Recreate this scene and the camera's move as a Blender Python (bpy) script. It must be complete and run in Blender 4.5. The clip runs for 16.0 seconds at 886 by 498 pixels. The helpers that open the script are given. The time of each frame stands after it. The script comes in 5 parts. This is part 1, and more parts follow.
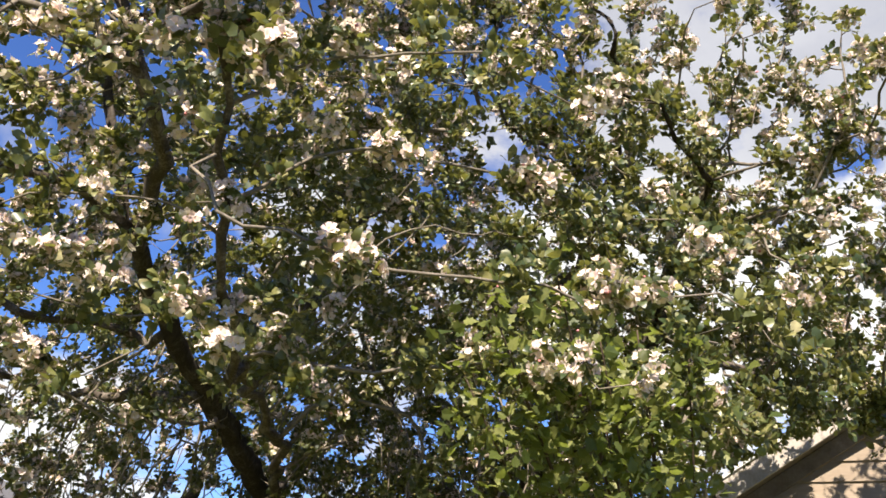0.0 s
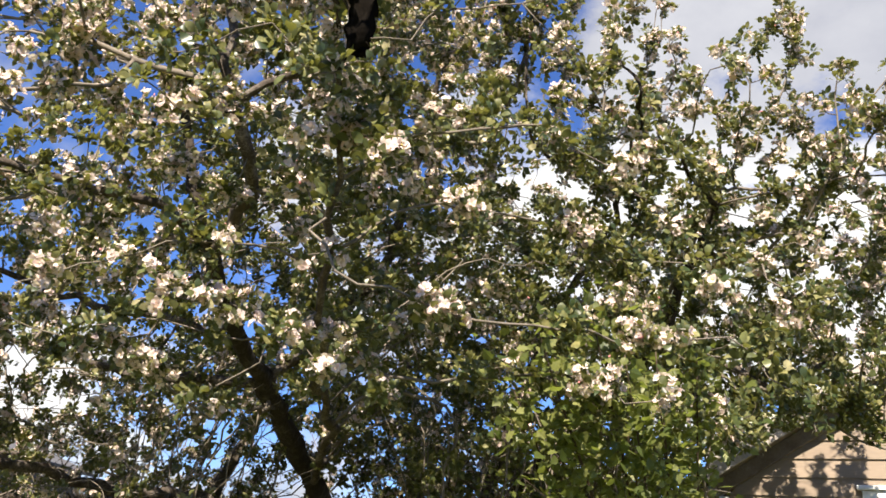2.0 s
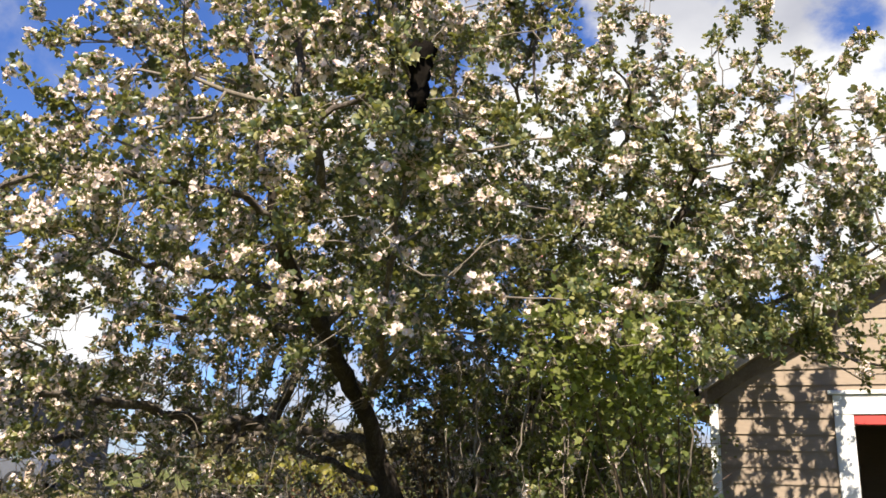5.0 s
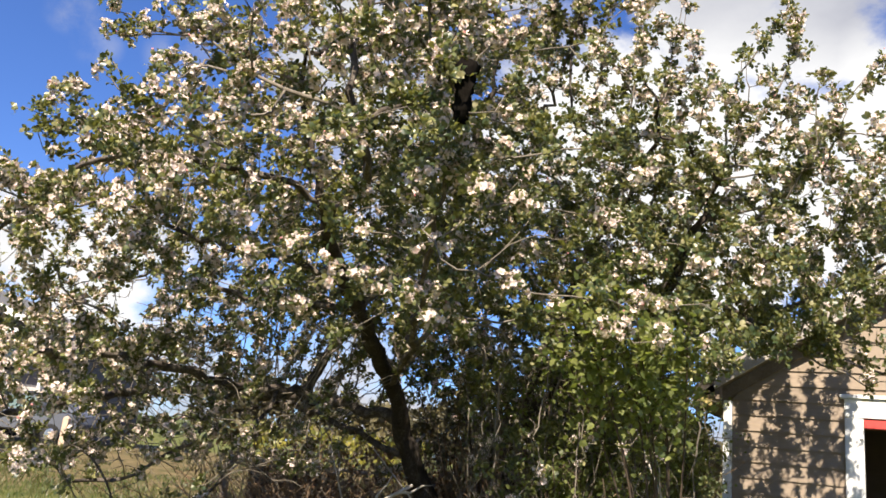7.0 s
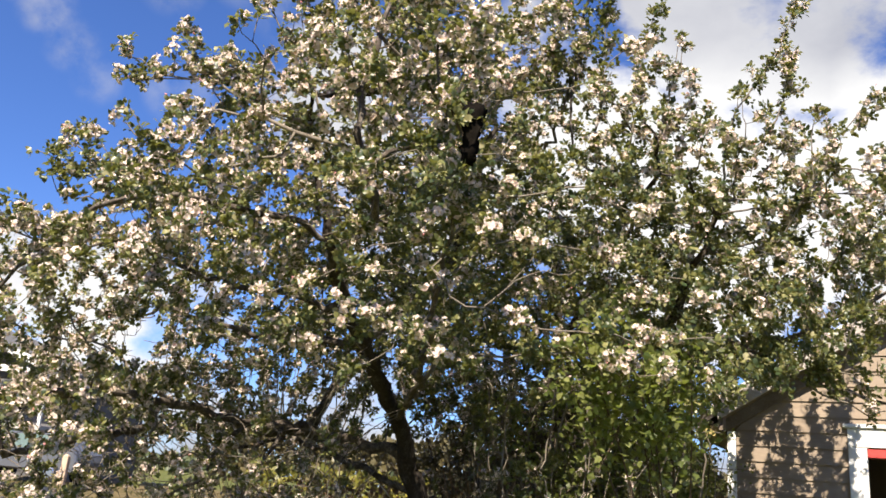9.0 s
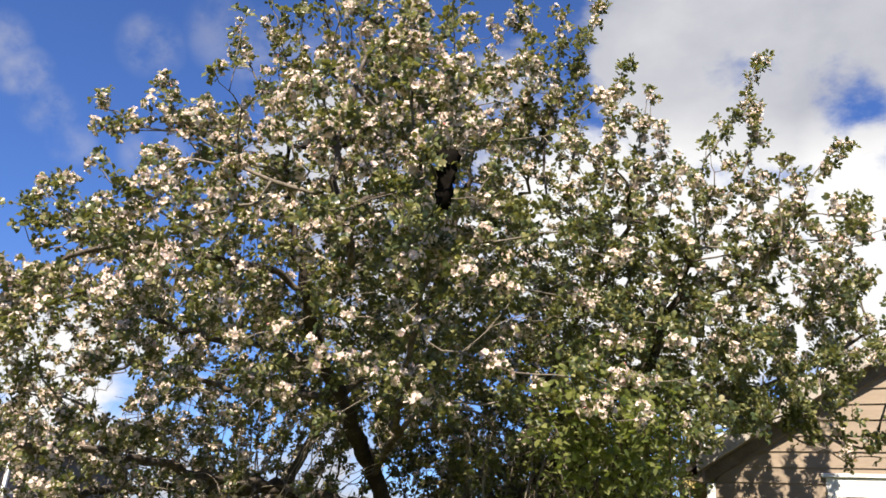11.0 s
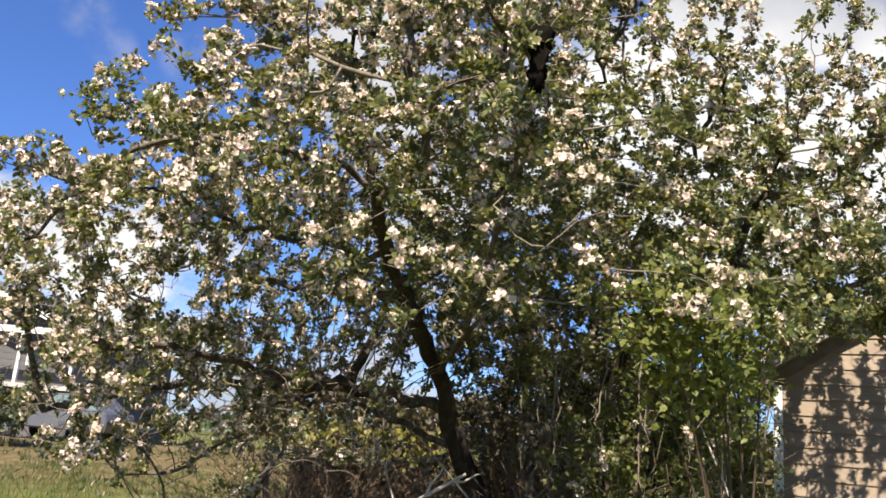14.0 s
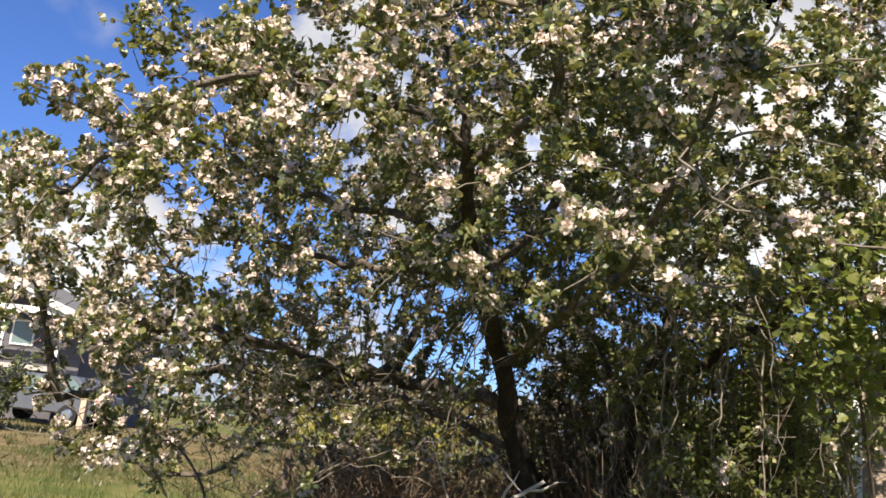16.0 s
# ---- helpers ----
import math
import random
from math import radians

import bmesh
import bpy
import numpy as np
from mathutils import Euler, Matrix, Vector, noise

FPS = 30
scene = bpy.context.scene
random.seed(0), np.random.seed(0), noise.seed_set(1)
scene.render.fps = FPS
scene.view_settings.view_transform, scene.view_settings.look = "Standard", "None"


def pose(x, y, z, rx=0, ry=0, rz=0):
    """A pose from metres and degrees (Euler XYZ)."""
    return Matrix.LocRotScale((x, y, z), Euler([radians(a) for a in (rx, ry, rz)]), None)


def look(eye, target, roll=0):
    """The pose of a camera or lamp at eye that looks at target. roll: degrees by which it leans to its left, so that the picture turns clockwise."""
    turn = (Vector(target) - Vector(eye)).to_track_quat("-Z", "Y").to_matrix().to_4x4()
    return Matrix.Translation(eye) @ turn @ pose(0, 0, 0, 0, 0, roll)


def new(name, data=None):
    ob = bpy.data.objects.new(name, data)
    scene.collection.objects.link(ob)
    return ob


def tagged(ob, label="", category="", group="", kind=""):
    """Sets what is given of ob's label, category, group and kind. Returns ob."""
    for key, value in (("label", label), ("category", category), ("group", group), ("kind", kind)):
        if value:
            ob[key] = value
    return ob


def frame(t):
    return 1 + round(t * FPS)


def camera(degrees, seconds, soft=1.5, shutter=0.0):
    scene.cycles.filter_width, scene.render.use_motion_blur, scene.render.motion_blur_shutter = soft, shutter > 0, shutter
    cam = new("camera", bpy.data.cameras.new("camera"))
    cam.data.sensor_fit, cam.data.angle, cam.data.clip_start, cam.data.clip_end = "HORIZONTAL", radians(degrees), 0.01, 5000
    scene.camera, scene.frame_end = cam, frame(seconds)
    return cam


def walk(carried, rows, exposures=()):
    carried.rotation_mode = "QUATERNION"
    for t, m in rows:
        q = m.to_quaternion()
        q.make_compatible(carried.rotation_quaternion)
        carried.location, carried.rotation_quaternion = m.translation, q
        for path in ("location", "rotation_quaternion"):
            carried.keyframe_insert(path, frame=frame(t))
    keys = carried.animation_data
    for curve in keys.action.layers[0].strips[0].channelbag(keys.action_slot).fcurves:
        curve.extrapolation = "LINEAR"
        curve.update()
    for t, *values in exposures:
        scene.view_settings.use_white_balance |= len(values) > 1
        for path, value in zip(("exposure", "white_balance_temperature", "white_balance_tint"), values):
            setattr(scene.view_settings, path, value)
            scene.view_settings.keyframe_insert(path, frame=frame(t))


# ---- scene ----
cam = camera(57.1, 16.0, soft=1.65)
PATH = [
    (0, (0.0, 0.045, 1.548), (-0.057, 1.863, 2.381), 3.9),
    (0.5, (-0.109, -0.084, 1.553), (-0.177, 1.738, 2.374), 4.2),
    (1, (-0.171, -0.237, 1.577), (-0.277, 1.62, 2.311), 3.5),
    (1.5, (-0.224, -0.405, 1.578), (-0.3, 1.452, 2.317), 4.1),
    (2, (-0.253, -0.569, 1.584), (-0.285, 1.288, 2.324), 4.6),
    (2.5, (-0.317, -0.703, 1.607), (-0.326, 1.163, 2.329), 4.0),
    (3, (-0.339, -0.85, 1.565), (-0.346, 1.036, 2.231), 3.2),
    (3.2, (-0.323, -0.931, 1.572), (-0.349, 0.962, 2.22), 3.3),
    (5.3, (-0.421, -1.687, 1.555), (-0.451, 0.239, 2.093), 2.3),
    (5.5, (-0.412, -1.758, 1.563), (-0.455, 0.169, 2.098), 2.8),
    (6, (-0.423, -1.863, 1.527), (-0.491, 0.061, 2.069), 4.2),
    (6.5, (-0.397, -1.95, 1.536), (-0.511, -0.015, 2.029), 5.9),
    (7, (-0.428, -1.975, 1.526), (-0.53, -0.04, 2.02), 5.9),
    (7.5, (-0.442, -1.991, 1.531), (-0.586, -0.039, 1.94), 5.4),
    (8, (-0.449, -2.025, 1.524), (-0.604, -0.069, 1.911), 5.5),
    (8.5, (-0.476, -2.042, 1.516), (-0.611, -0.099, 1.97), 5.9),
    (9, (-0.478, -2.08, 1.526), (-0.582, -0.165, 2.095), 5.3),
    (9.2, (-0.494, -2.091, 1.518), (-0.591, -0.194, 2.142), 4.8),
    (11.3, (-0.465, -2.065, 1.448), (-0.52, -0.197, 2.159), 4.4),
    (11.5, (-0.467, -2.059, 1.452), (-0.522, -0.186, 2.152), 4.3),
    (12, (-0.483, -2.046, 1.461), (-0.52, -0.17, 2.151), 4.7),
    (12.5, (-0.529, -2.01, 1.462), (-0.564, -0.119, 2.111), 5.3),
    (13, (-0.586, -1.977, 1.461), (-0.611, -0.074, 2.076), 5.1),
    (13.5, (-0.633, -1.944, 1.458), (-0.674, -0.023, 2.013), 4.6),
    (14, (-0.693, -1.824, 1.454), (-0.835, 0.113, 1.932), 5.1),
    (14.5, (-0.782, -1.594, 1.472), (-0.971, 0.338, 1.951), 5.9),
    (15, (-0.968, -1.38, 1.486), (-1.106, 0.55, 1.993), 7.7),
    (15.5, (-1.245, -1.214, 1.514), (-1.348, 0.726, 1.99), 4.8),
    (16, (-1.443, -0.998, 1.497), (-1.541, 0.947, 1.95), 6.2),
]
walk(cam, [(t, look(eye, target, roll)) for t, eye, target, roll in PATH], [(0, 1.50), (2, 1.46), (3, 1.39), (5.5, 1.40), (8, 1.36), (9, 1.36), (11.5, 1.20), (12.5, 1.17), (14.5, 1.37), (16, 1.32)])
TO_SUN = Vector((-0.14, -0.70, 0.69)).normalized()
world = bpy.data.worlds.new("world")
scene.world = world
world.use_nodes = True


def build_sky():
    nt = world.node_tree
    nt.nodes.clear()
    N, L = nt.nodes.new, nt.links.new
    sky = N("ShaderNodeTexSky")
    sky.sky_type = "NISHITA"
    sky.sun_disc = False
    sky.sun_elevation = math.asin(TO_SUN.z)
    sky.sun_rotation = math.atan2(TO_SUN.x, TO_SUN.y)
    sky.air_density, sky.dust_density, sky.ozone_density = 1.0, 0.3, 3.0
    deep = N("ShaderNodeMix")
    deep.data_type, deep.blend_type = "RGBA", "MULTIPLY"
    deep.inputs[0].default_value = 1.0
    deep.inputs[7].default_value = SKY_TINT
    L(sky.outputs[0], deep.inputs[6])
    tc = N("ShaderNodeTexCoord")

    def math_node(op, a, b, c=None):
        m = N("ShaderNodeMath")
        m.operation = op
        for i, v in enumerate((a, b, c)):
            if v is None:
                continue
            if isinstance(v, (int, float)):
                m.inputs[i].default_value = v
            else:
                L(v, m.inputs[i])
        return m.outputs[0]

    def bank(az_left, el, wide, soft):
        """1 inside a round patch of sky, falling to 0 outside it."""
        a, e = radians(az_left), radians(el)
        dot = N("ShaderNodeVectorMath")
        dot.operation = "DOT_PRODUCT"
        dot.inputs[1].default_value = (-math.sin(a) * math.cos(e), math.cos(a) * math.cos(e), math.sin(e))
        L(tc.outputs["Generated"], dot.inputs[0])
        r = N("ShaderNodeMapRange")
        r.interpolation_type = "SMOOTHSTEP"
        r.inputs[1].default_value = math.cos(radians(wide + soft))
        r.inputs[2].default_value = math.cos(radians(max(wide - soft, 0.5)))
        L(dot.outputs["Value"], r.inputs[0])
        return r.outputs[0]

    def most(*parts):
        total = parts[0]
        for p in parts[1:]:
            total = math_node("MAXIMUM", total, p)
        return total

    def weighed(rows):
        return most(*[math_node("MULTIPLY", bank(*row[:4]), row[4]) for row in rows])

    def cloud_noise(scale, detail, rough, stretched):
        n = N("ShaderNodeTexNoise")
        n.inputs["Scale"].default_value, n.inputs["Detail"].default_value, n.inputs["Roughness"].default_value = scale, detail, rough
        m = N("ShaderNodeMapping")
        m.inputs["Scale"].default_value = stretched
        m.inputs["Location"].default_value = (0.35, 0.2, 0.1)
        L(tc.outputs["Generated"], m.inputs[0])
        L(m.outputs[0], n.inputs[0])
        return n.outputs[0]

    def eased(value, lo, hi):
        r = N("ShaderNodeMapRange")
        r.interpolation_type = "SMOOTHSTEP"
        r.inputs[1].default_value, r.inputs[2].default_value = lo, hi
        L(value, r.inputs[0])
        return r.outputs[0]

    sep = N("ShaderNodeSeparateXYZ")
    L(tc.outputs["Generated"], sep.inputs[0])
    low = eased(sep.outputs["Z"], 0.30, 0.08)
    # a heaped white cloud, a grey veil above it, the bank behind the crown, low puffs, and half cover behind the camera
    heap = weighed([(-17, 19, 9, 4, 1.0), (-29, 20, 7, 4, 1.0), (-8, 22, 7, 4, 0.95)])
    veil = weighed([(-30, 43, 16, 4, 1.05), (-21, 35, 10, 3, 1.05), (-38, 30, 9, 5, 1.0), (-30, 30, 6, 3, 0.9)])
    middle = weighed([(4, 22, 9, 5, 0.72), (12.5, 26, 4, 3.5, 0.8), (-2, 29, 5, 4, 0.7), (10, 13, 8, 5, 0.5)])
    puffs = weighed([(27, 9, 4.5, 3, 1.0), (34, 8, 6, 4, 0.9), (20, 8, 4, 3, 0.8)])
    cover = most(heap, veil, middle, puffs, math_node("MULTIPLY", low, 0.62), math_node("MULTIPLY", bank(180, 35, 80, 40), 0.42))
    cover = math_node("SUBTRACT", cover, math_node("MULTIPLY", bank(-27.6, 30.2, 1.3, 2.0), 0.45))
    thick = math_node("ADD", math_node("MULTIPLY", cover, 0.75), math_node("MULTIPLY", math_node("SUBTRACT", cloud_noise(6.0, 10, 0.6, (1, 1, 1.6)), 0.5), 1.7))
    body = eased(thick, 0.30, 0.68)
    streaks = weighed([(35, 28.6, 0.9, 1.2, 0.8), (33, 27, 0.9, 1.2, 0.9), (31, 25.4, 0.9, 1.2, 0.8), (29, 23.6, 0.7, 1.1, 0.6), (23.6, 24.2, 1.1, 1.5, 0.8), (25.5, 31, 0.9, 1.6, 0.7), (20.5, 33, 1.0, 2.0, 0.6), (16, 32, 1.5, 2.5, 0.9)])
    wisp = math_node("MULTIPLY", streaks, math_node("MULTIPLY", eased(cloud_noise(13, 7, 0.6, (1, 1, 1)), 0.34, 0.66), 0.55))
    density = most(body, wisp)
    tone = N("ShaderNodeValToRGB")
    tone.color_ramp.elements[0].position, tone.color_ramp.elements[0].color = 0.25, CLOUD_GREY
    tone.color_ramp.elements[1].position, tone.color_ramp.elements[1].color = 0.78, CLOUD_WHITE
    bright = most(heap, math_node("MULTIPLY", puffs, 0.85), math_node("MULTIPLY", middle, 0.45), math_node("MULTIPLY", veil, 0.04))
    L(math_node("ADD", math_node("MULTIPLY", bright, 0.55), math_node("MULTIPLY", cloud_noise(6.5, 6, 0.55, (1, 1, 1.5)), 0.55)), tone.inputs[0])
    lum = N("ShaderNodeMix")
    lum.data_type, lum.blend_type = "RGBA", "MULTIPLY"
    lum.inputs[0].default_value = 1.0
    lum.inputs[7].default_value = (CLOUD_LIGHT, CLOUD_LIGHT, CLOUD_LIGHT, 1)
    L(tone.outputs[0], lum.inputs[6])
    mix = N("ShaderNodeMix")
    mix.data_type = "RGBA"
    L(density, mix.inputs[0])
    L(deep.outputs[2], mix.inputs[6])
    L(lum.outputs[2], mix.inputs[7])
    bg = N("ShaderNodeBackground")
    bg.inputs[1].default_value = SKY_STRENGTH
    L(mix.outputs[2], bg.inputs[0])
    out = N("ShaderNodeOutputWorld")
    L(bg.outputs[0], out.inputs[0])


SKY_STRENGTH, SKY_TINT = 0.056, (0.62, 0.82, 1.3, 1)
CLOUD_GREY, CLOUD_WHITE, CLOUD_LIGHT = (0.50, 0.51, 0.57, 1), (0.99, 0.98, 0.97, 1), 7.9
build_sky()
sun = new("sun", bpy.data.lights.new("sun", "SUN"))
sun.data.energy, sun.data.angle, sun.data.color = 5.0, radians(0.53), (1.0, 0.89, 0.75)
sun.matrix_world = look(TO_SUN * 30, (0, 0, 0))


# ---- materials ----
def material(name, rough=0.7, spec=0.3, metal=0.0):
    m = bpy.data.materials.new(name)
    m.use_nodes = True
    b = m.node_tree.nodes["Principled BSDF"]
    b.inputs["Roughness"].default_value, b.inputs["Metallic"].default_value = rough, metal
    b.inputs["Specular IOR Level"].default_value = spec
    return m, m.node_tree, b


def rgba(c):
    return (*c, 1)


def ramp(nt, source, stops):
    r = nt.nodes.new("ShaderNodeValToRGB")
    el = r.color_ramp.elements
    while len(el) < len(stops):
        el.new(0.5)
    for e, (p, c) in zip(el, stops):
        e.position, e.color = p, rgba(c)
    nt.links.new(source, r.inputs[0])
    return r.outputs[0]


def noise_tex(nt, scale, detail=5, rough=0.6, stretch=(1, 1, 1), coord="Object"):
    tc = nt.nodes.new("ShaderNodeTexCoord")
    mp = nt.nodes.new("ShaderNodeMapping")
    mp.inputs["Scale"].default_value = stretch
    n = nt.nodes.new("ShaderNodeTexNoise")
    n.inputs["Scale"].default_value, n.inputs["Detail"].default_value, n.inputs["Roughness"].default_value = scale, detail, rough
    nt.links.new(tc.outputs[coord], mp.inputs[0])
    nt.links.new(mp.outputs[0], n.inputs["Vector"])
    return n.outputs[0]


def mix_col(nt, fac, a, b, blend="MIX"):
    m = nt.nodes.new("ShaderNodeMix")
    m.data_type, m.blend_type = "RGBA", blend
    for s, v in ((0, fac), (6, a), (7, b)):
        if isinstance(v, (int, float)):
            m.inputs[s].default_value = v
        elif isinstance(v, tuple):
            m.inputs[s].default_value = rgba(v)
        else:
            nt.links.new(v, m.inputs[s])
    return m.outputs[2]


def bump(nt, b, height, strength=0.4, dist=0.01):
    n = nt.nodes.new("ShaderNodeBump")
    n.inputs["Strength"].default_value, n.inputs["Distance"].default_value = strength, dist
    nt.links.new(height, n.inputs["Height"])
    nt.links.new(n.outputs[0], b.inputs["Normal"])


def random_of(nt, island):
    if island:
        return nt.nodes.new("ShaderNodeNewGeometry").outputs["Random Per Island"]
    return nt.nodes.new("ShaderNodeObjectInfo").outputs["Random"]


def leaf_material(name, stops, through_col, island=True, amount=0.35, rough=0.45, vein=0.75):
    """Thin leaf: colour varies from leaf to leaf, and light comes through the blade."""
    m, nt, b = material(name, rough, 0.4)
    col = ramp(nt, random_of(nt, island), stops)
    col = mix_col(nt, noise_tex(nt, 60, 3), col, tuple(vein * v for v in stops[0][1]), "MIX")
    nt.links.new(col, b.inputs["Base Color"])
    tr = nt.nodes.new("ShaderNodeBsdfTranslucent")
    tr.inputs[0].default_value = rgba(through_col)
    mx = nt.nodes.new("ShaderNodeMixShader")
    mx.inputs[0].default_value = amount
    out = nt.nodes["Material Output"]
    nt.links.new(b.outputs[0], mx.inputs[1])
    nt.links.new(tr.outputs[0], mx.inputs[2])
    nt.links.new(mx.outputs[0], out.inputs[0])
    return m


def rough_material(name, stops, scale, rough=0.85, stretch=(1, 1, 1), bump_amount=0.5, bump_dist=0.01, spec=0.2, fine=7.0, per_object=0.0, metal=0.0):
    """Grain and stains at two scales, with fine relief."""
    m, nt, b = material(name, rough, spec, metal)
    coarse = noise_tex(nt, scale, 6, 0.6, stretch)
    grain = noise_tex(nt, scale * fine, 4, 0.6, stretch)
    both = nt.nodes.new("ShaderNodeMath")
    both.operation = "MULTIPLY_ADD"
    both.inputs[1].default_value = 0.45
    nt.links.new(grain, both.inputs[0])
    half = nt.nodes.new("ShaderNodeMath")
    half.operation = "MULTIPLY"
    half.inputs[1].default_value = 0.55
    nt.links.new(coarse, half.inputs[0])
    nt.links.new(half.outputs[0], both.inputs[2])
    col = ramp(nt, both.outputs[0], stops)
    if per_object:
        v = nt.nodes.new("ShaderNodeMapRange")
        v.inputs[3].default_value, v.inputs[4].default_value = 1 - per_object, 1 + per_object
        nt.links.new(random_of(nt, False), v.inputs[0])
        hsv = nt.nodes.new("ShaderNodeHueSaturation")
        nt.links.new(v.outputs[0], hsv.inputs["Value"])
        nt.links.new(col, hsv.inputs["Color"])
        col = hsv.outputs[0]
    nt.links.new(col, b.inputs["Base Color"])
    bump(nt, b, both.outputs[0], bump_amount, bump_dist)
    return m


LEAF = leaf_material("apple_leaf", [(0.0, (0.028, 0.04, 0.015)), (0.2, (0.05, 0.085, 0.035)), (0.4, (0.106, 0.125, 0.044)), (0.65, (0.215, 0.228, 0.078)), (0.9, (0.44, 0.40, 0.155)), (1.0, (0.56, 0.49, 0.27))], (0.30, 0.30, 0.06), amount=0.27, rough=0.36)
PETAL = leaf_material("apple_petal", [(0.0, (0.80, 0.56, 0.53)), (0.15, (0.82, 0.70, 0.64)), (0.5, (0.84, 0.79, 0.70)), (1.0, (0.89, 0.86, 0.78))], (0.80, 0.74, 0.60), amount=0.36, rough=0.75, vein=0.96)
STAMEN, nt_, b_ = material("stamen", 0.8)
b_.inputs["Base Color"].default_value = (0.55, 0.42, 0.10, 1)
BUD, nt_, b_ = material("pink_bud", 0.6)
b_.inputs["Base Color"].default_value = (0.62, 0.24, 0.24, 1)
BARK = rough_material("apple_bark", [(0.3, (0.018, 0.014, 0.011)), (0.52, (0.048, 0.038, 0.030)), (0.64, (0.10, 0.085, 0.07)), (0.76, (0.26, 0.24, 0.21))], 9, 0.9, (1, 1, 0.35), 0.9, 0.02)
LIMB_BARK = rough_material("grey_limb_bark", [(0.3, (0.03, 0.023, 0.018)), (0.5, (0.075, 0.06, 0.048)), (0.66, (0.23, 0.20, 0.165)), (0.8, (0.42, 0.39, 0.34))], 14, 0.88, (1, 1, 1), 0.8, 0.01)
TWIG = rough_material("twig_bark", [(0.3, (0.06, 0.047, 0.036)), (0.7, (0.25, 0.215, 0.17))], 22, 0.8, (1, 1, 1), 0.4, 0.004)
CANE = rough_material("dry_cane", [(0.3, (0.11, 0.068, 0.04)), (0.55, (0.22, 0.145, 0.088)), (0.8, (0.38, 0.285, 0.195))], 3, 0.8, (1, 1, 0.2), 0.3, 0.003)
SHRUB_LEAF = leaf_material("shrub_leaf", [(0.0, (0.05, 0.065, 0.02)), (0.5, (0.14, 0.16, 0.045)), (1.0, (0.30, 0.31, 0.10))], (0.24, 0.27, 0.045), amount=0.4)
SAPLING_LEAF = leaf_material("sapling_leaf", [(0.0, (0.05, 0.075, 0.02)), (0.4, (0.20, 0.21, 0.055)), (0.75, (0.33, 0.33, 0.10)), (1.0, (0.42, 0.42, 0.15))], (0.30, 0.36, 0.06), island=False, amount=0.4)
SAPLING_REST = leaf_material("sapling_foliage", [(0.0, (0.05, 0.075, 0.02)), (0.4, (0.20, 0.21, 0.055)), (0.75, (0.33, 0.33, 0.10)), (1.0, (0.42, 0.42, 0.15))], (0.30, 0.36, 0.06), island=True, amount=0.4)
HEDGE_LEAF = leaf_material("hedge_leaf", [(0.0, (0.09, 0.10, 0.02)), (0.5, (0.22, 0.20, 0.03)), (1.0, (0.42, 0.34, 0.05))], (0.4, 0.36, 0.05), amount=0.3)
FAR_LEAF = leaf_material("far_leaf", [(0.0, (0.06, 0.08, 0.04)), (0.5, (0.14, 0.165, 0.075)), (1.0, (0.26, 0.27, 0.13))], (0.2, 0.24, 0.07), amount=0.25)
BANK_LEAF = leaf_material("bank_leaf", [(0.0, (0.06, 0.055, 0.03)), (0.5, (0.14, 0.12, 0.055)), (1.0, (0.26, 0.21, 0.09))], (0.18, 0.15, 0.05), amount=0.25)
DEAD_LEAF = leaf_material("dead_leaf", [(0.0, (0.07, 0.04, 0.02)), (0.5, (0.17, 0.085, 0.04)), (1.0, (0.34, 0.19, 0.09))], (0.2, 0.12, 0.05), amount=0.2, rough=0.8)
BLADE = leaf_material("grass_blade", [(0.0, (0.05, 0.08, 0.016)), (0.5, (0.11, 0.14, 0.03)), (1.0, (0.22, 0.20, 0.07))], (0.18, 0.22, 0.04), amount=0.35)
WEED = leaf_material("weed_leaf", [(0.0, (0.05, 0.06, 0.02)), (0.5, (0.12, 0.12, 0.04)), (1.0, (0.26, 0.20, 0.10))], (0.16, 0.16, 0.04), amount=0.25)
SIDING = rough_material("tan_lap_siding", [(0.3, (0.19, 0.146, 0.104)), (0.6, (0.248, 0.193, 0.14)), (0.8, (0.30, 0.24, 0.18))], 2.2, 0.65, (0.5, 0.5, 3), 0.15, 0.003, 0.35, 9, 0.05)
WHITE = rough_material("white_paint", [(0.25, (0.48, 0.46, 0.43)), (0.5, (0.66, 0.65, 0.62)), (0.8, (0.76, 0.75, 0.73))], 5, 0.55, (1, 1, 0.4), 0.15, 0.003, 0.4)
TRIM_BROWN = rough_material("weathered_brown_trim", [(0.3, (0.10, 0.075, 0.055)), (0.6, (0.19, 0.15, 0.115)), (0.8, (0.30, 0.26, 0.22))], 6, 0.75, (1, 1, 1), 0.3, 0.004)
BARGE = rough_material("weathered_grey_board", [(0.3, (0.26, 0.225, 0.19)), (0.6, (0.40, 0.36, 0.32)), (0.8, (0.55, 0.52, 0.48))], 7, 0.75, (1, 1, 1), 0.3, 0.004)
SOFFIT = rough_material("yellowed_board", [(0.3, (0.30, 0.22, 0.08)), (0.7, (0.45, 0.36, 0.15))], 8, 0.7, (1, 1, 1), 0.2, 0.003)
RED = rough_material("red_paint", [(0.3, (0.33, 0.035, 0.03)), (0.7, (0.5, 0.06, 0.05))], 9, 0.5, (1, 1, 1), 0.15, 0.002, 0.4)
SHINGLE = rough_material("grey_shingle", [(0.3, (0.08, 0.078, 0.075)), (0.7, (0.17, 0.165, 0.16))], 14, 0.9, (1, 1, 1), 0.6, 0.006, 0.2, 6, 0.18)
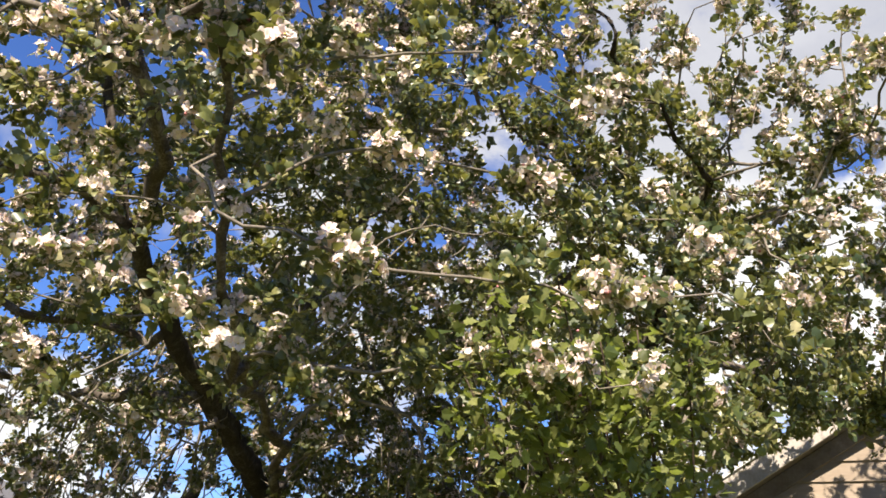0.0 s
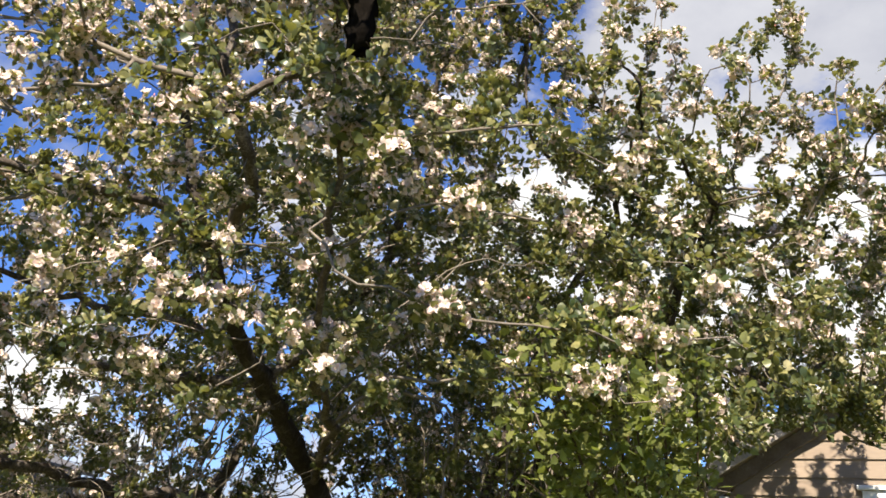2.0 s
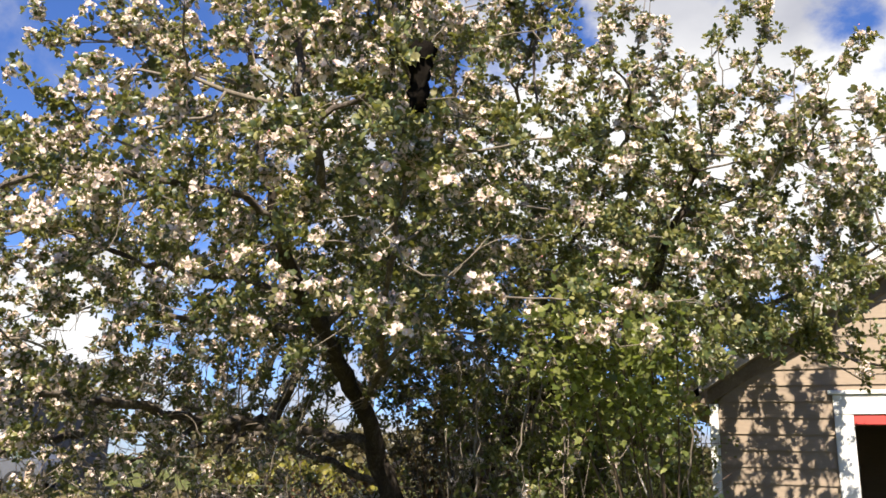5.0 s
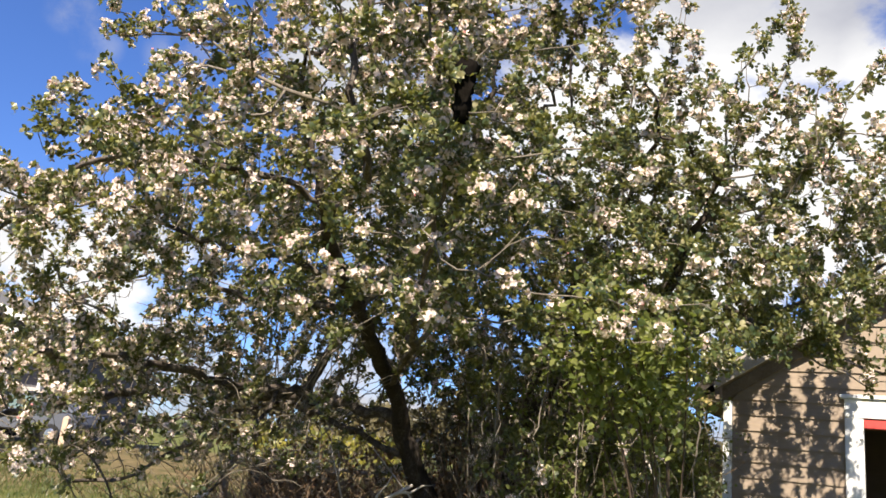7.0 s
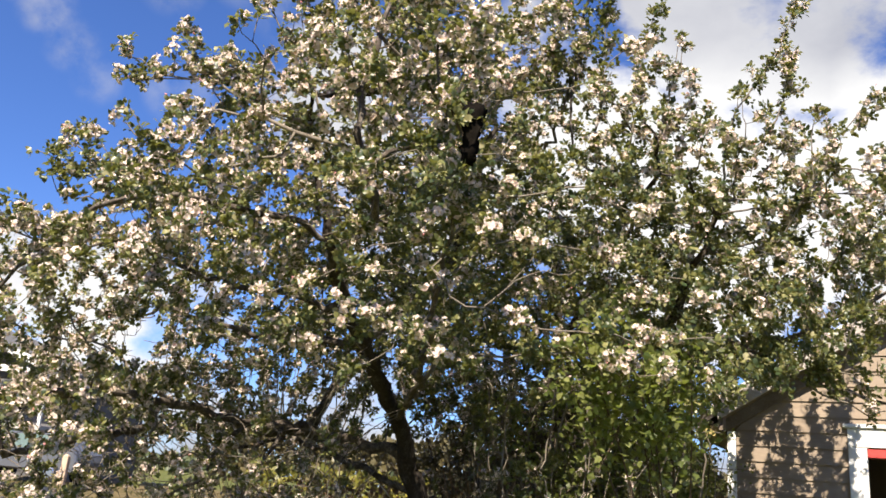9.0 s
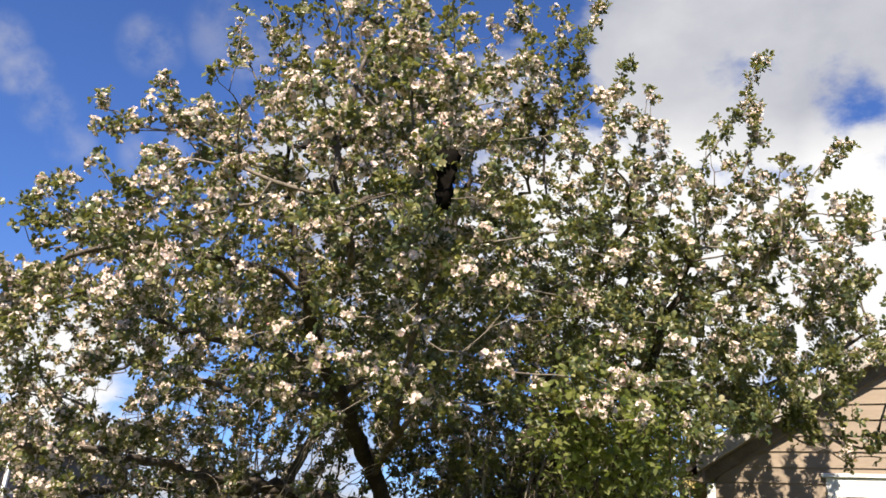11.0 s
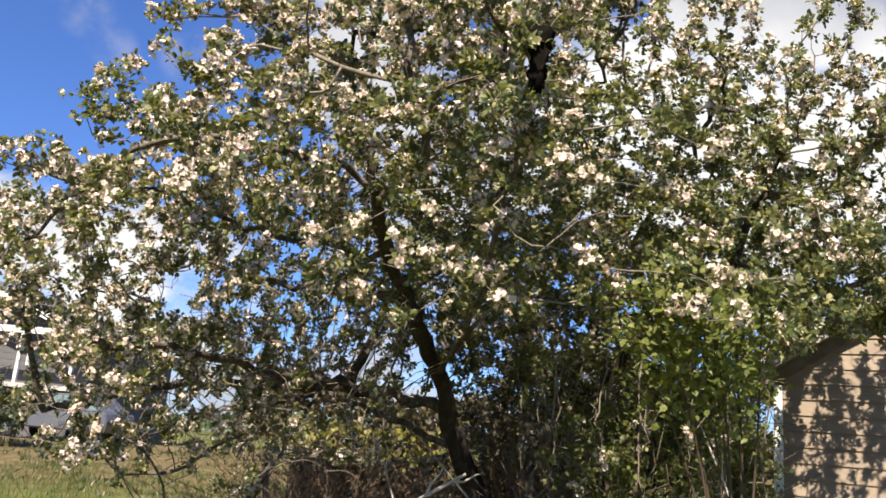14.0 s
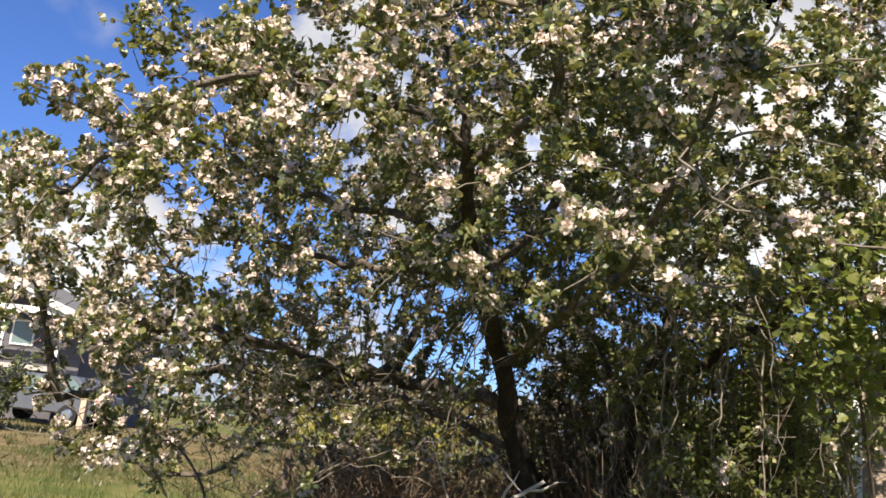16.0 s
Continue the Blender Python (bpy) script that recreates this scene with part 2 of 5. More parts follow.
DARK_WOOD = rough_material("dark_stained_wood", [(0.3, (0.02, 0.017, 0.014)), (0.7, (0.06, 0.05, 0.042))], 6, 0.8, (1, 1, 4), 0.4, 0.004, 0.25, 6, 0.2)
GREY_WOOD = rough_material("silvered_wood", [(0.3, (0.25, 0.22, 0.19)), (0.7, (0.5, 0.46, 0.41))], 8, 0.8, (4, 1, 1), 0.4, 0.004)
# near-black for the stub: the shade among the leaves is in this colour
STUB_SHADE = rough_material("shade_black_wood", [(0.3, (0.004, 0.0035, 0.003)), (0.7, (0.013, 0.011, 0.009))], 30, 1.0, (1, 1, 0.5), 0.8, 0.01, 0.0)
STEM = rough_material("shrub_stem", [(0.3, (0.035, 0.025, 0.018)), (0.7, (0.12, 0.085, 0.058))], 22, 0.85, (1, 1, 1), 0.4, 0.004)
HOUSE_GREY = rough_material("grey_house_siding", [(0.3, (0.07, 0.068, 0.07)), (0.7, (0.115, 0.11, 0.115))], 1.2, 0.7, (1, 1, 6), 0.2, 0.01)
INTERIOR = rough_material("bare_plywood", [(0.3, (0.10, 0.07, 0.045)), (0.7, (0.17, 0.125, 0.085))], 4, 0.85)
GLASS, nt_, b_ = material("window_glass", 0.05, 0.6)
b_.inputs["Base Color"].default_value = (0.12, 0.17, 0.16, 1)


def ground_material():
    m, nt, b = material("ground", 0.95, 0.1)
    tc = nt.nodes.new("ShaderNodeTexCoord")
    sep = nt.nodes.new("ShaderNodeSeparateXYZ")
    nt.links.new(tc.outputs["Object"], sep.inputs[0])
    grass = ramp(nt, noise_tex(nt, 1.3, 7, 0.65), [(0.3, (0.055, 0.075, 0.018)), (0.5, (0.10, 0.11, 0.03)), (0.7, (0.16, 0.14, 0.055))])
    soil = ramp(nt, noise_tex(nt, 2.2, 7, 0.65), [(0.3, (0.06, 0.058, 0.02)), (0.48, (0.12, 0.093, 0.042)), (0.75, (0.22, 0.165, 0.09))])
    far = nt.nodes.new("ShaderNodeMapRange")
    far.interpolation_type = "SMOOTHSTEP"
    far.inputs[1].default_value, far.inputs[2].default_value = 13.5, 17.5
    wob = nt.nodes.new("ShaderNodeMath")
    wob.operation = "MULTIPLY_ADD"
    wob.inputs[1].default_value = 5.0
    nt.links.new(noise_tex(nt, 0.35, 5), wob.inputs[0])
    nt.links.new(sep.outputs["Y"], wob.inputs[2])
    nt.links.new(wob.outputs[0], far.inputs[0])
    beyond = nt.nodes.new("ShaderNodeMapRange")
    beyond.interpolation_type = "SMOOTHSTEP"
    beyond.inputs[1].default_value, beyond.inputs[2].default_value = 34, 45
    nt.links.new(sep.outputs["Y"], beyond.inputs[0])
    col = mix_col(nt, far.outputs[0], grass, soil)
    col = mix_col(nt, beyond.outputs[0], col, grass)
    nt.links.new(col, b.inputs["Base Color"])
    bump(nt, b, noise_tex(nt, 14, 6), 0.8, 0.05)
    return m


GROUND = ground_material()


# ---- building helpers ----
def mesh_of(name, verts, faces, mats=(), index=None, smooth=False):
    me = bpy.data.meshes.new(name)
    me.from_pydata([tuple(v) for v in verts], [], [tuple(f) for f in faces])
    for m in mats:
        me.materials.append(m)
    if index is not None:
        me.polygons.foreach_set("material_index", np.asarray(index, dtype=np.int32))
    if smooth:
        me.polygons.foreach_set("use_smooth", np.ones(len(me.polygons), dtype=bool))
    me.update()
    return me


def raw_mesh(name, verts, tris, mats, index=None, smooth=False):
    """A mesh of triangles from numpy arrays."""
    me = bpy.data.meshes.new(name)
    verts, tris = np.asarray(verts, dtype=np.float32), np.asarray(tris, dtype=np.int32)
    me.vertices.add(len(verts))
    me.vertices.foreach_set("co", verts.ravel())
    me.loops.add(tris.size)
    me.loops.foreach_set("vertex_index", tris.ravel())
    me.polygons.add(len(tris))
    me.polygons.foreach_set("loop_start", np.arange(0, tris.size, 3, dtype=np.int32))
    me.polygons.foreach_set("loop_total", np.full(len(tris), 3, dtype=np.int32))
    for m in mats:
        me.materials.append(m)
    if index is not None:
        me.polygons.foreach_set("material_index", np.asarray(index, dtype=np.int32))
    if smooth:
        me.polygons.foreach_set("use_smooth", np.ones(len(tris), dtype=bool))
    me.update(calc_edges=True)
    me.validate()
    return me


def child(name, me, parent, label="", kind="", m=None):
    ob = new(name, me)
    ob.parent = parent
    if m is not None:
        ob.matrix_basis = m
    return tagged(ob, label, kind=kind)


def part(name, bm, mat, parent, label="", kind="", m=None):
    me = bpy.data.meshes.new(name)
    bm.to_mesh(me)
    bm.free()
    me.materials.append(mat)
    return child(name, me, parent, label, kind, m)


def box_bm(lo, hi, bevel=0.0):
    bm = bmesh.new()
    lo, hi = Vector(lo), Vector(hi)
    bmesh.ops.create_cube(bm, size=1, matrix=Matrix.Translation((lo + hi) / 2) @ Matrix.Diagonal((*(hi - lo), 1)))
    if bevel:
        bmesh.ops.bevel(bm, geom=bm.edges[:], offset=bevel, segments=1, affect="EDGES", profile=0.5)
    return bm


def prism_bm(outline, depth, axis_map, bevel=0.0):
    """An outline in the plane (a, b), drawn out from depth[0] to depth[1]; axis_map turns (a, b, d) into x, y, z."""
    bm = bmesh.new()
    front = [bm.verts.new(axis_map(a, b, depth[0])) for a, b in outline]
    back = [bm.verts.new(axis_map(a, b, depth[1])) for a, b in outline]
    n = len(outline)
    bm.faces.new(front)
    bm.faces.new(back[::-1])
    for i in range(n):
        bm.faces.new((front[(i + 1) % n], front[i], back[i], back[(i + 1) % n]))
    bmesh.ops.recalc_face_normals(bm, faces=bm.faces[:])
    if bevel:
        bmesh.ops.bevel(bm, geom=bm.edges[:], offset=bevel, segments=1, affect="EDGES", profile=0.5)
    return bm


def tube_arrays(points, radii, sides):
    """A closed tapered tube along points: vertices and triangles."""
    p, r = np.asarray(points, float), np.asarray(radii, float)
    n = len(p)
    t = np.gradient(p, axis=0)
    t /= np.linalg.norm(t, axis=1)[:, None] + 1e-9
    ref = np.array([0.0, 0.0, 1.0]) if abs(t[:, 2]).mean() < 0.8 else np.array([1.0, 0.0, 0.0])
    u = np.cross(t, ref)
    u /= np.linalg.norm(u, axis=1)[:, None] + 1e-9
    w = np.cross(t, u)
    a = np.linspace(0, 2 * np.pi, sides, endpoint=False)
    ring = p[:, None, :] + r[:, None, None] * (np.cos(a)[None, :, None] * u[:, None, :] + np.sin(a)[None, :, None] * w[:, None, :])
    v = ring.reshape(-1, 3)
    i, j = np.meshgrid(np.arange(n - 1), np.arange(sides), indexing="ij")
    q = np.stack([i * sides + j, i * sides + (j + 1) % sides, (i + 1) * sides + (j + 1) % sides, (i + 1) * sides + j], -1).reshape(-1, 4)
    tris = np.concatenate([q[:, [0, 1, 2]], q[:, [0, 2, 3]]])
    cap = [[0, k + 1, k] for k in range(1, sides - 1)] + [[(n - 1) * sides, (n - 1) * sides + k, (n - 1) * sides + k + 1] for k in range(1, sides - 1)]
    return v, np.concatenate([tris, np.array(cap)])


def join_arrays(pieces):
    vs, ts, at = [], [], 0
    for v, t in pieces:
        vs.append(v)
        ts.append(t + at)
        at += len(v)
    return np.concatenate(vs), np.concatenate(ts)


def unit(v):
    return v / (np.linalg.norm(v, axis=-1, keepdims=True) + 1e-9)


def frames_for(forward, up):
    """Right, forward and normal for rows of directions."""
    f = unit(forward)
    r = unit(np.cross(f, up))
    return np.stack([r, f, np.cross(r, f)], axis=1)


def scatter(template, tris, pos, basis, size):
    """Copies of a template (x right, y forward, z normal) at many places, as arrays."""
    size = np.asarray(size, float)
    if size.ndim == 1:
        size = np.repeat(size[:, None], 3, axis=1)
    local = template[None] * size[:, None, :]
    v = np.einsum("nki,nij->nkj", local, basis) + pos[:, None, :]
    n, k = len(pos), len(template)
    t = tris[None] + (np.arange(n) * k)[:, None, None]
    return v.reshape(-1, 3), t.reshape(-1, 3)


LEAF_V = np.array([(0, 0, 0), (-0.30, 0.34, 0.09), (0.30, 0.34, 0.05), (-0.25, 0.74, 0.06), (0.25, 0.74, 0.09), (0, 1, -0.08)])
LEAF_T = np.array([(0, 2, 1), (1, 2, 4), (1, 4, 3), (3, 4, 5)])


def flower_template(petal, petal_tris):
    """Five cupped petals round a tuft of stamens."""
    v, t, idx = [], [], []
    for k in range(5):
        a = 2 * math.pi * k / 5
        c, s = math.cos(a), math.sin(a)
        n = len(v)
        v += [(x * c - y * s, x * s + y * c, z + (0.05 if k % 2 else -0.03)) for x, y, z in petal]
        t += [tuple(n + i for i in f) for f in petal_tris]
        idx += [0] * len(petal_tris)
    n = len(v)
    for k in range(3):
        a = 2 * math.pi / 3 * k
        v.append((0.13 * math.cos(a), 0.13 * math.sin(a), 0.14))
    t += [(n, n + 1, n + 2)]
    idx += [1]
    return np.array(v), np.array(t), np.array(idx)


PLAIN_FLOWER = flower_template([(0, 0.02, 0), (-0.33, 0.46, 0.16), (0.33, 0.46, 0.14), (0, 0.72, 0.22)], [(0, 2, 1), (1, 2, 3)])
FINE_FLOWER = flower_template([(0, 0.03, 0), (-0.22, 0.26, 0.05), (0.22, 0.26, 0.06), (-0.29, 0.54, 0.22), (0.29, 0.54, 0.18), (0, 0.74, 0.17)], [(0, 2, 1), (1, 2, 4), (1, 4, 3), (3, 4, 5)])


# ---- ground ----
def smooth(a, b, v):
    t = np.clip((v - a) / (b - a), 0, 1)
    return t * t * (3 - 2 * t)


def ground_z(x, y):
    x, y = np.asarray(x, float), np.asarray(y, float)
    rise = 0.62 * smooth(5, 25, y)
    rough = 0.035 * np.sin(1.7 * x + 0.6 * y) * np.sin(1.3 * y - 0.4 * x) + 0.02 * np.sin(4.1 * x) * np.cos(3.7 * y)
    return rise + rough * smooth(0, 4, y)


def build_ground():
    s = np.linspace(-1, 1, 161)
    xs = 9 * np.sinh(5.6 * s) / np.sinh(1.4)
    ys = 6 + xs
    gx, gy = np.meshgrid(xs, ys, indexing="ij")
    v = np.stack([gx, gy, ground_z(gx, gy)], -1).reshape(-1, 3)
    n = len(s)
    i, j = np.meshgrid(np.arange(n - 1), np.arange(n - 1), indexing="ij")
    a = (i * n + j).ravel()
    t = np.concatenate([np.stack([a, a + n, a + n + 1], -1), np.stack([a, a + n + 1, a + 1], -1)])
    tagged(new("ground", raw_mesh("ground", v, t, [GROUND], smooth=True)), "rough lawn rising to a bare brown soil bank", "ground", kind="structure")


build_ground()


BLADE_V = np.array([(-0.05, 0, 0), (0.05, 0, 0), (0.035, 0.55, 0.03), (-0.035, 0.55, 0.03), (0, 1, 0.2)])
BLADE_T = np.array([(0, 1, 2), (0, 2, 3), (3, 2, 4)])


def build_grass():
    rng = np.random.default_rng(5)
    n = 52000
    x, y = rng.uniform(-11, 3.5, n), 3.5 + 14 * rng.random(n) ** 1.2
    keep = np.sin(2.1 * x) * np.sin(1.7 * y + x) + rng.normal(0, 0.6, n) > -0.5
    x, y = x[keep], y[keep]
    n = len(x)
    z = ground_z(x, y) - 0.01
    tall = rng.uniform(0.05, 0.16, n) * (1 + 1.3 * np.exp(-((x + 3.2) ** 2 + (y - 7.5) ** 2) / 5))
    a = rng.uniform(0, 2 * np.pi, n)
    lean = rng.normal(0, 0.35, (n, 2))
    up = unit(np.stack([lean[:, 0], lean[:, 1], np.ones(n)], -1))
    side = np.stack([np.cos(a), np.sin(a), np.zeros(n)], -1)
    v, t = scatter(BLADE_V, BLADE_T, np.stack([x, y, z], -1), frames_for(up, np.cross(side, up)), tall)
    tagged(new("grass", raw_mesh("grass", v, t, [BLADE])), "yellow-green spring grass in loose tufts", "grass", kind="stuff")


def build_weeds():
    """Low leafy weeds and dry stalks scattered over the rough bank."""
    rng = np.random.default_rng(6)
    n = 900
    c = np.stack([rng.uniform(-17, 3, n), rng.uniform(10, 26, n)], -1)
    c = c[np.array([noise.noise(Vector((a * 0.4, b * 0.4, 5))) for a, b in c]) > -0.12]
    k = 22
    at = np.repeat(c, k, 0) + rng.normal(0, 0.16, (len(c) * k, 2))
    size = np.repeat(rng.uniform(0.06, 0.2, len(c)), k) * rng.uniform(0.5, 1.2, len(at))
    p = np.stack([at[:, 0], at[:, 1], ground_z(at[:, 0], at[:, 1]) - 0.01], -1)
    up = unit(np.stack([rng.normal(0, 0.7, len(p)), rng.normal(0, 0.7, len(p)), np.ones(len(p))], -1))
    v, t = scatter(BLADE_V * np.array([2.4, 1, 1]), BLADE_T, p, frames_for(up, rng.normal(0, 1, p.shape)), size)
    tagged(new("weeds", raw_mesh("weeds", v, t, [WEED])), "patches of low olive weeds and dry stalks on the bank", "weeds", kind="stuff")


build_grass()
build_weeds()


# ---- shed ----
SHED_AZ = radians(62)
SHED_AT = Vector((2.47, 7.58, 0.06))
SHED_U = Vector((math.sin(SHED_AZ), -math.cos(SHED_AZ), 0))
SHED_IN = Vector((math.cos(SHED_AZ), math.sin(SHED_AZ), 0))
SHED_M = Matrix((( SHED_U.x, SHED_IN.x, 0, SHED_AT.x), (SHED_U.y, SHED_IN.y, 0, SHED_AT.y), (0, 0, 1, SHED_AT.z), (0, 0, 0, 1)))
SHED_W, SHED_D, EAVE_Z, SLOPE = 4.0, 3.6, 2.44, 0.62
RIDGE_U = SHED_W / 2
DOOR_L, DOOR_R, DOOR_TOP = 1.41, 2.36, 2.20


def roof_line(u):
    return EAVE_Z + SLOPE * (RIDGE_U - abs(u - RIDGE_U))


def build_shed():
    shed = tagged(new("shed"), "tan lap-sided garden shed with white trim and open doorway", "shed")
    shed.matrix_world = SHED_M
    uz = lambda a, b, d: (a, d, b)
    wall = part("front_wall", prism_bm([(0, 0), (DOOR_L, 0), (DOOR_L, DOOR_TOP), (DOOR_R, DOOR_TOP), (DOOR_R, 0), (SHED_W, 0), (SHED_W, EAVE_Z), (RIDGE_U, roof_line(RIDGE_U)), (0, EAVE_Z)], (0.02, 0.10), uz), INTERIOR, shed)
    part("side_wall", box_bm((0, 0.104, 0), (0.09, SHED_D, EAVE_Z)), SIDING, shed)
    part("side_wall", box_bm((SHED_W - 0.09, 0.104, 0), (SHED_W, SHED_D, EAVE_Z)), SIDING, shed)
    part("back_wall", prism_bm([(0.094, 0), (SHED_W - 0.094, 0), (SHED_W - 0.094, EAVE_Z), (RIDGE_U, roof_line(RIDGE_U)), (0.094, EAVE_Z)], (SHED_D - 0.09, SHED_D - 0.004), uz), SIDING, shed)
    part("floor", box_bm((0.1, 0.11, 0.02), (SHED_W - 0.1, SHED_D - 0.1, 0.12)), DARK_WOOD, shed)
    # lap siding: each board leans out at its foot and is cut to the roof and the doorway
    lap = 0.17
    rows = int(roof_line(RIDGE_U) / lap) + 1
    for k in range(rows):
        z0 = 0.06 + k * lap
        z1 = z0 + lap + 0.012
        left, left_top = [max(0.085, (z - EAVE_Z - 0.03) / SLOPE) for z in (z0, z1)]
        right = SHED_W - left
        if right - left < 0.2:
            continue
        left_top = min(left_top, RIDGE_U - 0.01)
        spans = [(left, DOOR_L - 0.185), (DOOR_R + 0.185, right)] if z1 < DOOR_TOP + 0.34 else [(left, right)]
        for a, b in spans:
            bm = bmesh.new()
            prof = [(-0.022, z0), (0.018, z0), (0.018, z1), (-0.002, z1)]
            ends = []
            for u in (a, b):
                top = left_top if u == left else SHED_W - left_top if u == right else u
                ends.append([bm.verts.new((u if i < 2 else top, d, z)) for i, (d, z) in enumerate(prof)])
            for i in range(4):
                bm.faces.new((ends[0][i], ends[0][(i + 1) % 4], ends[1][(i + 1) % 4], ends[1][i]))
            bm.faces.new(ends[0][::-1])
            bm.faces.new(ends[1])
            bmesh.ops.recalc_face_normals(bm, faces=bm.faces[:])
            part("siding_board", bm, SIDING, wall)
    for u in (-0.012, SHED_W - 0.085):
        part("corner_board", box_bm((u, -0.04, 0.0), (u + 0.092, 0.016, EAVE_Z - 0.02), 0.004), WHITE, shed, "white-painted corner board")
    for a in (DOOR_L - 0.18, DOOR_R):
        part("door_trim", box_bm((a, -0.045, 0.0), (a + 0.18, 0.11, DOOR_TOP + 0.1), 0.005), WHITE, shed, "white-painted door casing")
    part("door_trim", box_bm((DOOR_L - 0.18, -0.046, DOOR_TOP + 0.104), (DOOR_R + 0.18, 0.11, DOOR_TOP + 0.30), 0.005), WHITE, shed, "white-painted door head casing")
    part("drip_cap", box_bm((DOOR_L - 0.22, -0.075, DOOR_TOP + 0.303), (DOOR_R + 0.22, 0.015, DOOR_TOP + 0.345), 0.006), WHITE, shed)
    part("door_header", box_bm((DOOR_L + 0.003, -0.03, DOOR_TOP + 0.0), (DOOR_R - 0.003, 0.06, DOOR_TOP + 0.095), 0.006), RED, shed, "red-painted header over the doorway")
    # rake: a brown frieze board under a weathered barge board with a pale drip edge
    for side in (-1, 1):
        foot, top = RIDGE_U + side * (RIDGE_U + 0.02), RIDGE_U
        z_at = lambda u: EAVE_Z + SLOPE * (RIDGE_U - abs(u - RIDGE_U))
        strip = lambda lo, hi, ext: [(foot + side * ext, z_at(foot) - SLOPE * ext + lo), (top, z_at(top) + lo), (top, z_at(top) + hi), (foot + side * ext, z_at(foot) - SLOPE * ext + hi)]
        part("frieze_board", prism_bm(strip(-0.02, 0.13, 0.0), (-0.06, 0.018), uz, 0.004), TRIM_BROWN, shed, "brown frieze board")
        part("rake_soffit", prism_bm(strip(0.134, 0.155, 0.04), (-0.235, 0.10), uz), TRIM_BROWN, shed)
        part("barge_board", prism_bm(strip(0.12, 0.33, 0.05), (-0.27, -0.238), uz, 0.004), BARGE, shed, "weathered grey barge board")
        part("drip_edge", prism_bm(strip(0.333, 0.362, 0.055), (-0.29, -0.2), uz), WHITE, shed)
        part("rake_return", box_bm((min(foot, foot + side * 0.05), -0.236, EAVE_Z - 0.03), (max(foot, foot + side * 0.05), -0.035, EAVE_Z + 0.3)), TRIM_BROWN, shed, "brown boxed end of the rake")
        part("rake_deck", prism_bm(strip(0.24, 0.328, 0.04), (-0.236, -0.002), uz), DARK_WOOD, shed)
        deck = part("roof", prism_bm(strip(0.24, 0.328, 0.32), (0.0, SHED_D + 0.25), uz), DARK_WOOD, shed)
        # shingle courses
        run = RIDGE_U + 0.32
        for k in range(16):
            a0, a1 = run * k / 16, run * (k + 1) / 16 + 0.03
            u0, u1 = RIDGE_U + side * (run - a0 + 0.02), RIDGE_U + side * max(run - a1 + 0.02, 0)
            z0, z1 = z_at(u0) + 0.352, z_at(u1) + 0.336
            part("shingle_course", prism_bm([(u0, z0 - 0.018), (u1, z1 - 0.006), (u1, z1 + 0.002), (u0, z0 + 0.002)], (-0.19 if k > 2 else 0.0, SHED_D + 0.26), uz), SHINGLE, deck)
        # eave: fascia, soffit and its end
        e = foot + side * 0.30
        lo, hi = sorted((foot + side * 0.02, e))
        part("soffit", box_bm((lo, 0.04, EAVE_Z - 0.10), (hi, SHED_D, EAVE_Z - 0.082)), SOFFIT, shed, "yellowed soffit board")
        part("soffit_end", prism_bm([(foot + side * 0.02, EAVE_Z - 0.08), (e, EAVE_Z - 0.08), (e, EAVE_Z - 0.03), (foot + side * 0.02, EAVE_Z + 0.12)], (0.0, 0.03), uz), SOFFIT, shed, "yellowed eave end board")
        part("fascia", box_bm((min(e, e + side * 0.025), 0.0, EAVE_Z - 0.115), (max(e, e + side * 0.025), SHED_D + 0.2, EAVE_Z + 0.06)), TRIM_BROWN, shed)
    return shed


build_shed()


# ---- trees and shrubs ----
def smooth_line(points, step):
    """Points at even steps along a smooth curve through a few given ones."""
    p = np.asarray(points, float)
    p = np.concatenate([[2 * p[0] - p[1]], p, [2 * p[-1] - p[-2]]])
    out = []
    for i in range(1, len(p) - 2):
        n = max(2, int(np.linalg.norm(p[i + 1] - p[i]) / step))
        for t in np.arange(n) / n:
            out.append(0.5 * ((2 * p[i]) + (p[i + 1] - p[i - 1]) * t + (2 * p[i - 1] - 5 * p[i] + 4 * p[i + 1] - p[i + 2]) * t ** 2 + (-p[i - 1] + 3 * p[i] - 3 * p[i + 1] + p[i + 2]) * t ** 3))
    out.append(p[-2])
    return np.array(out)


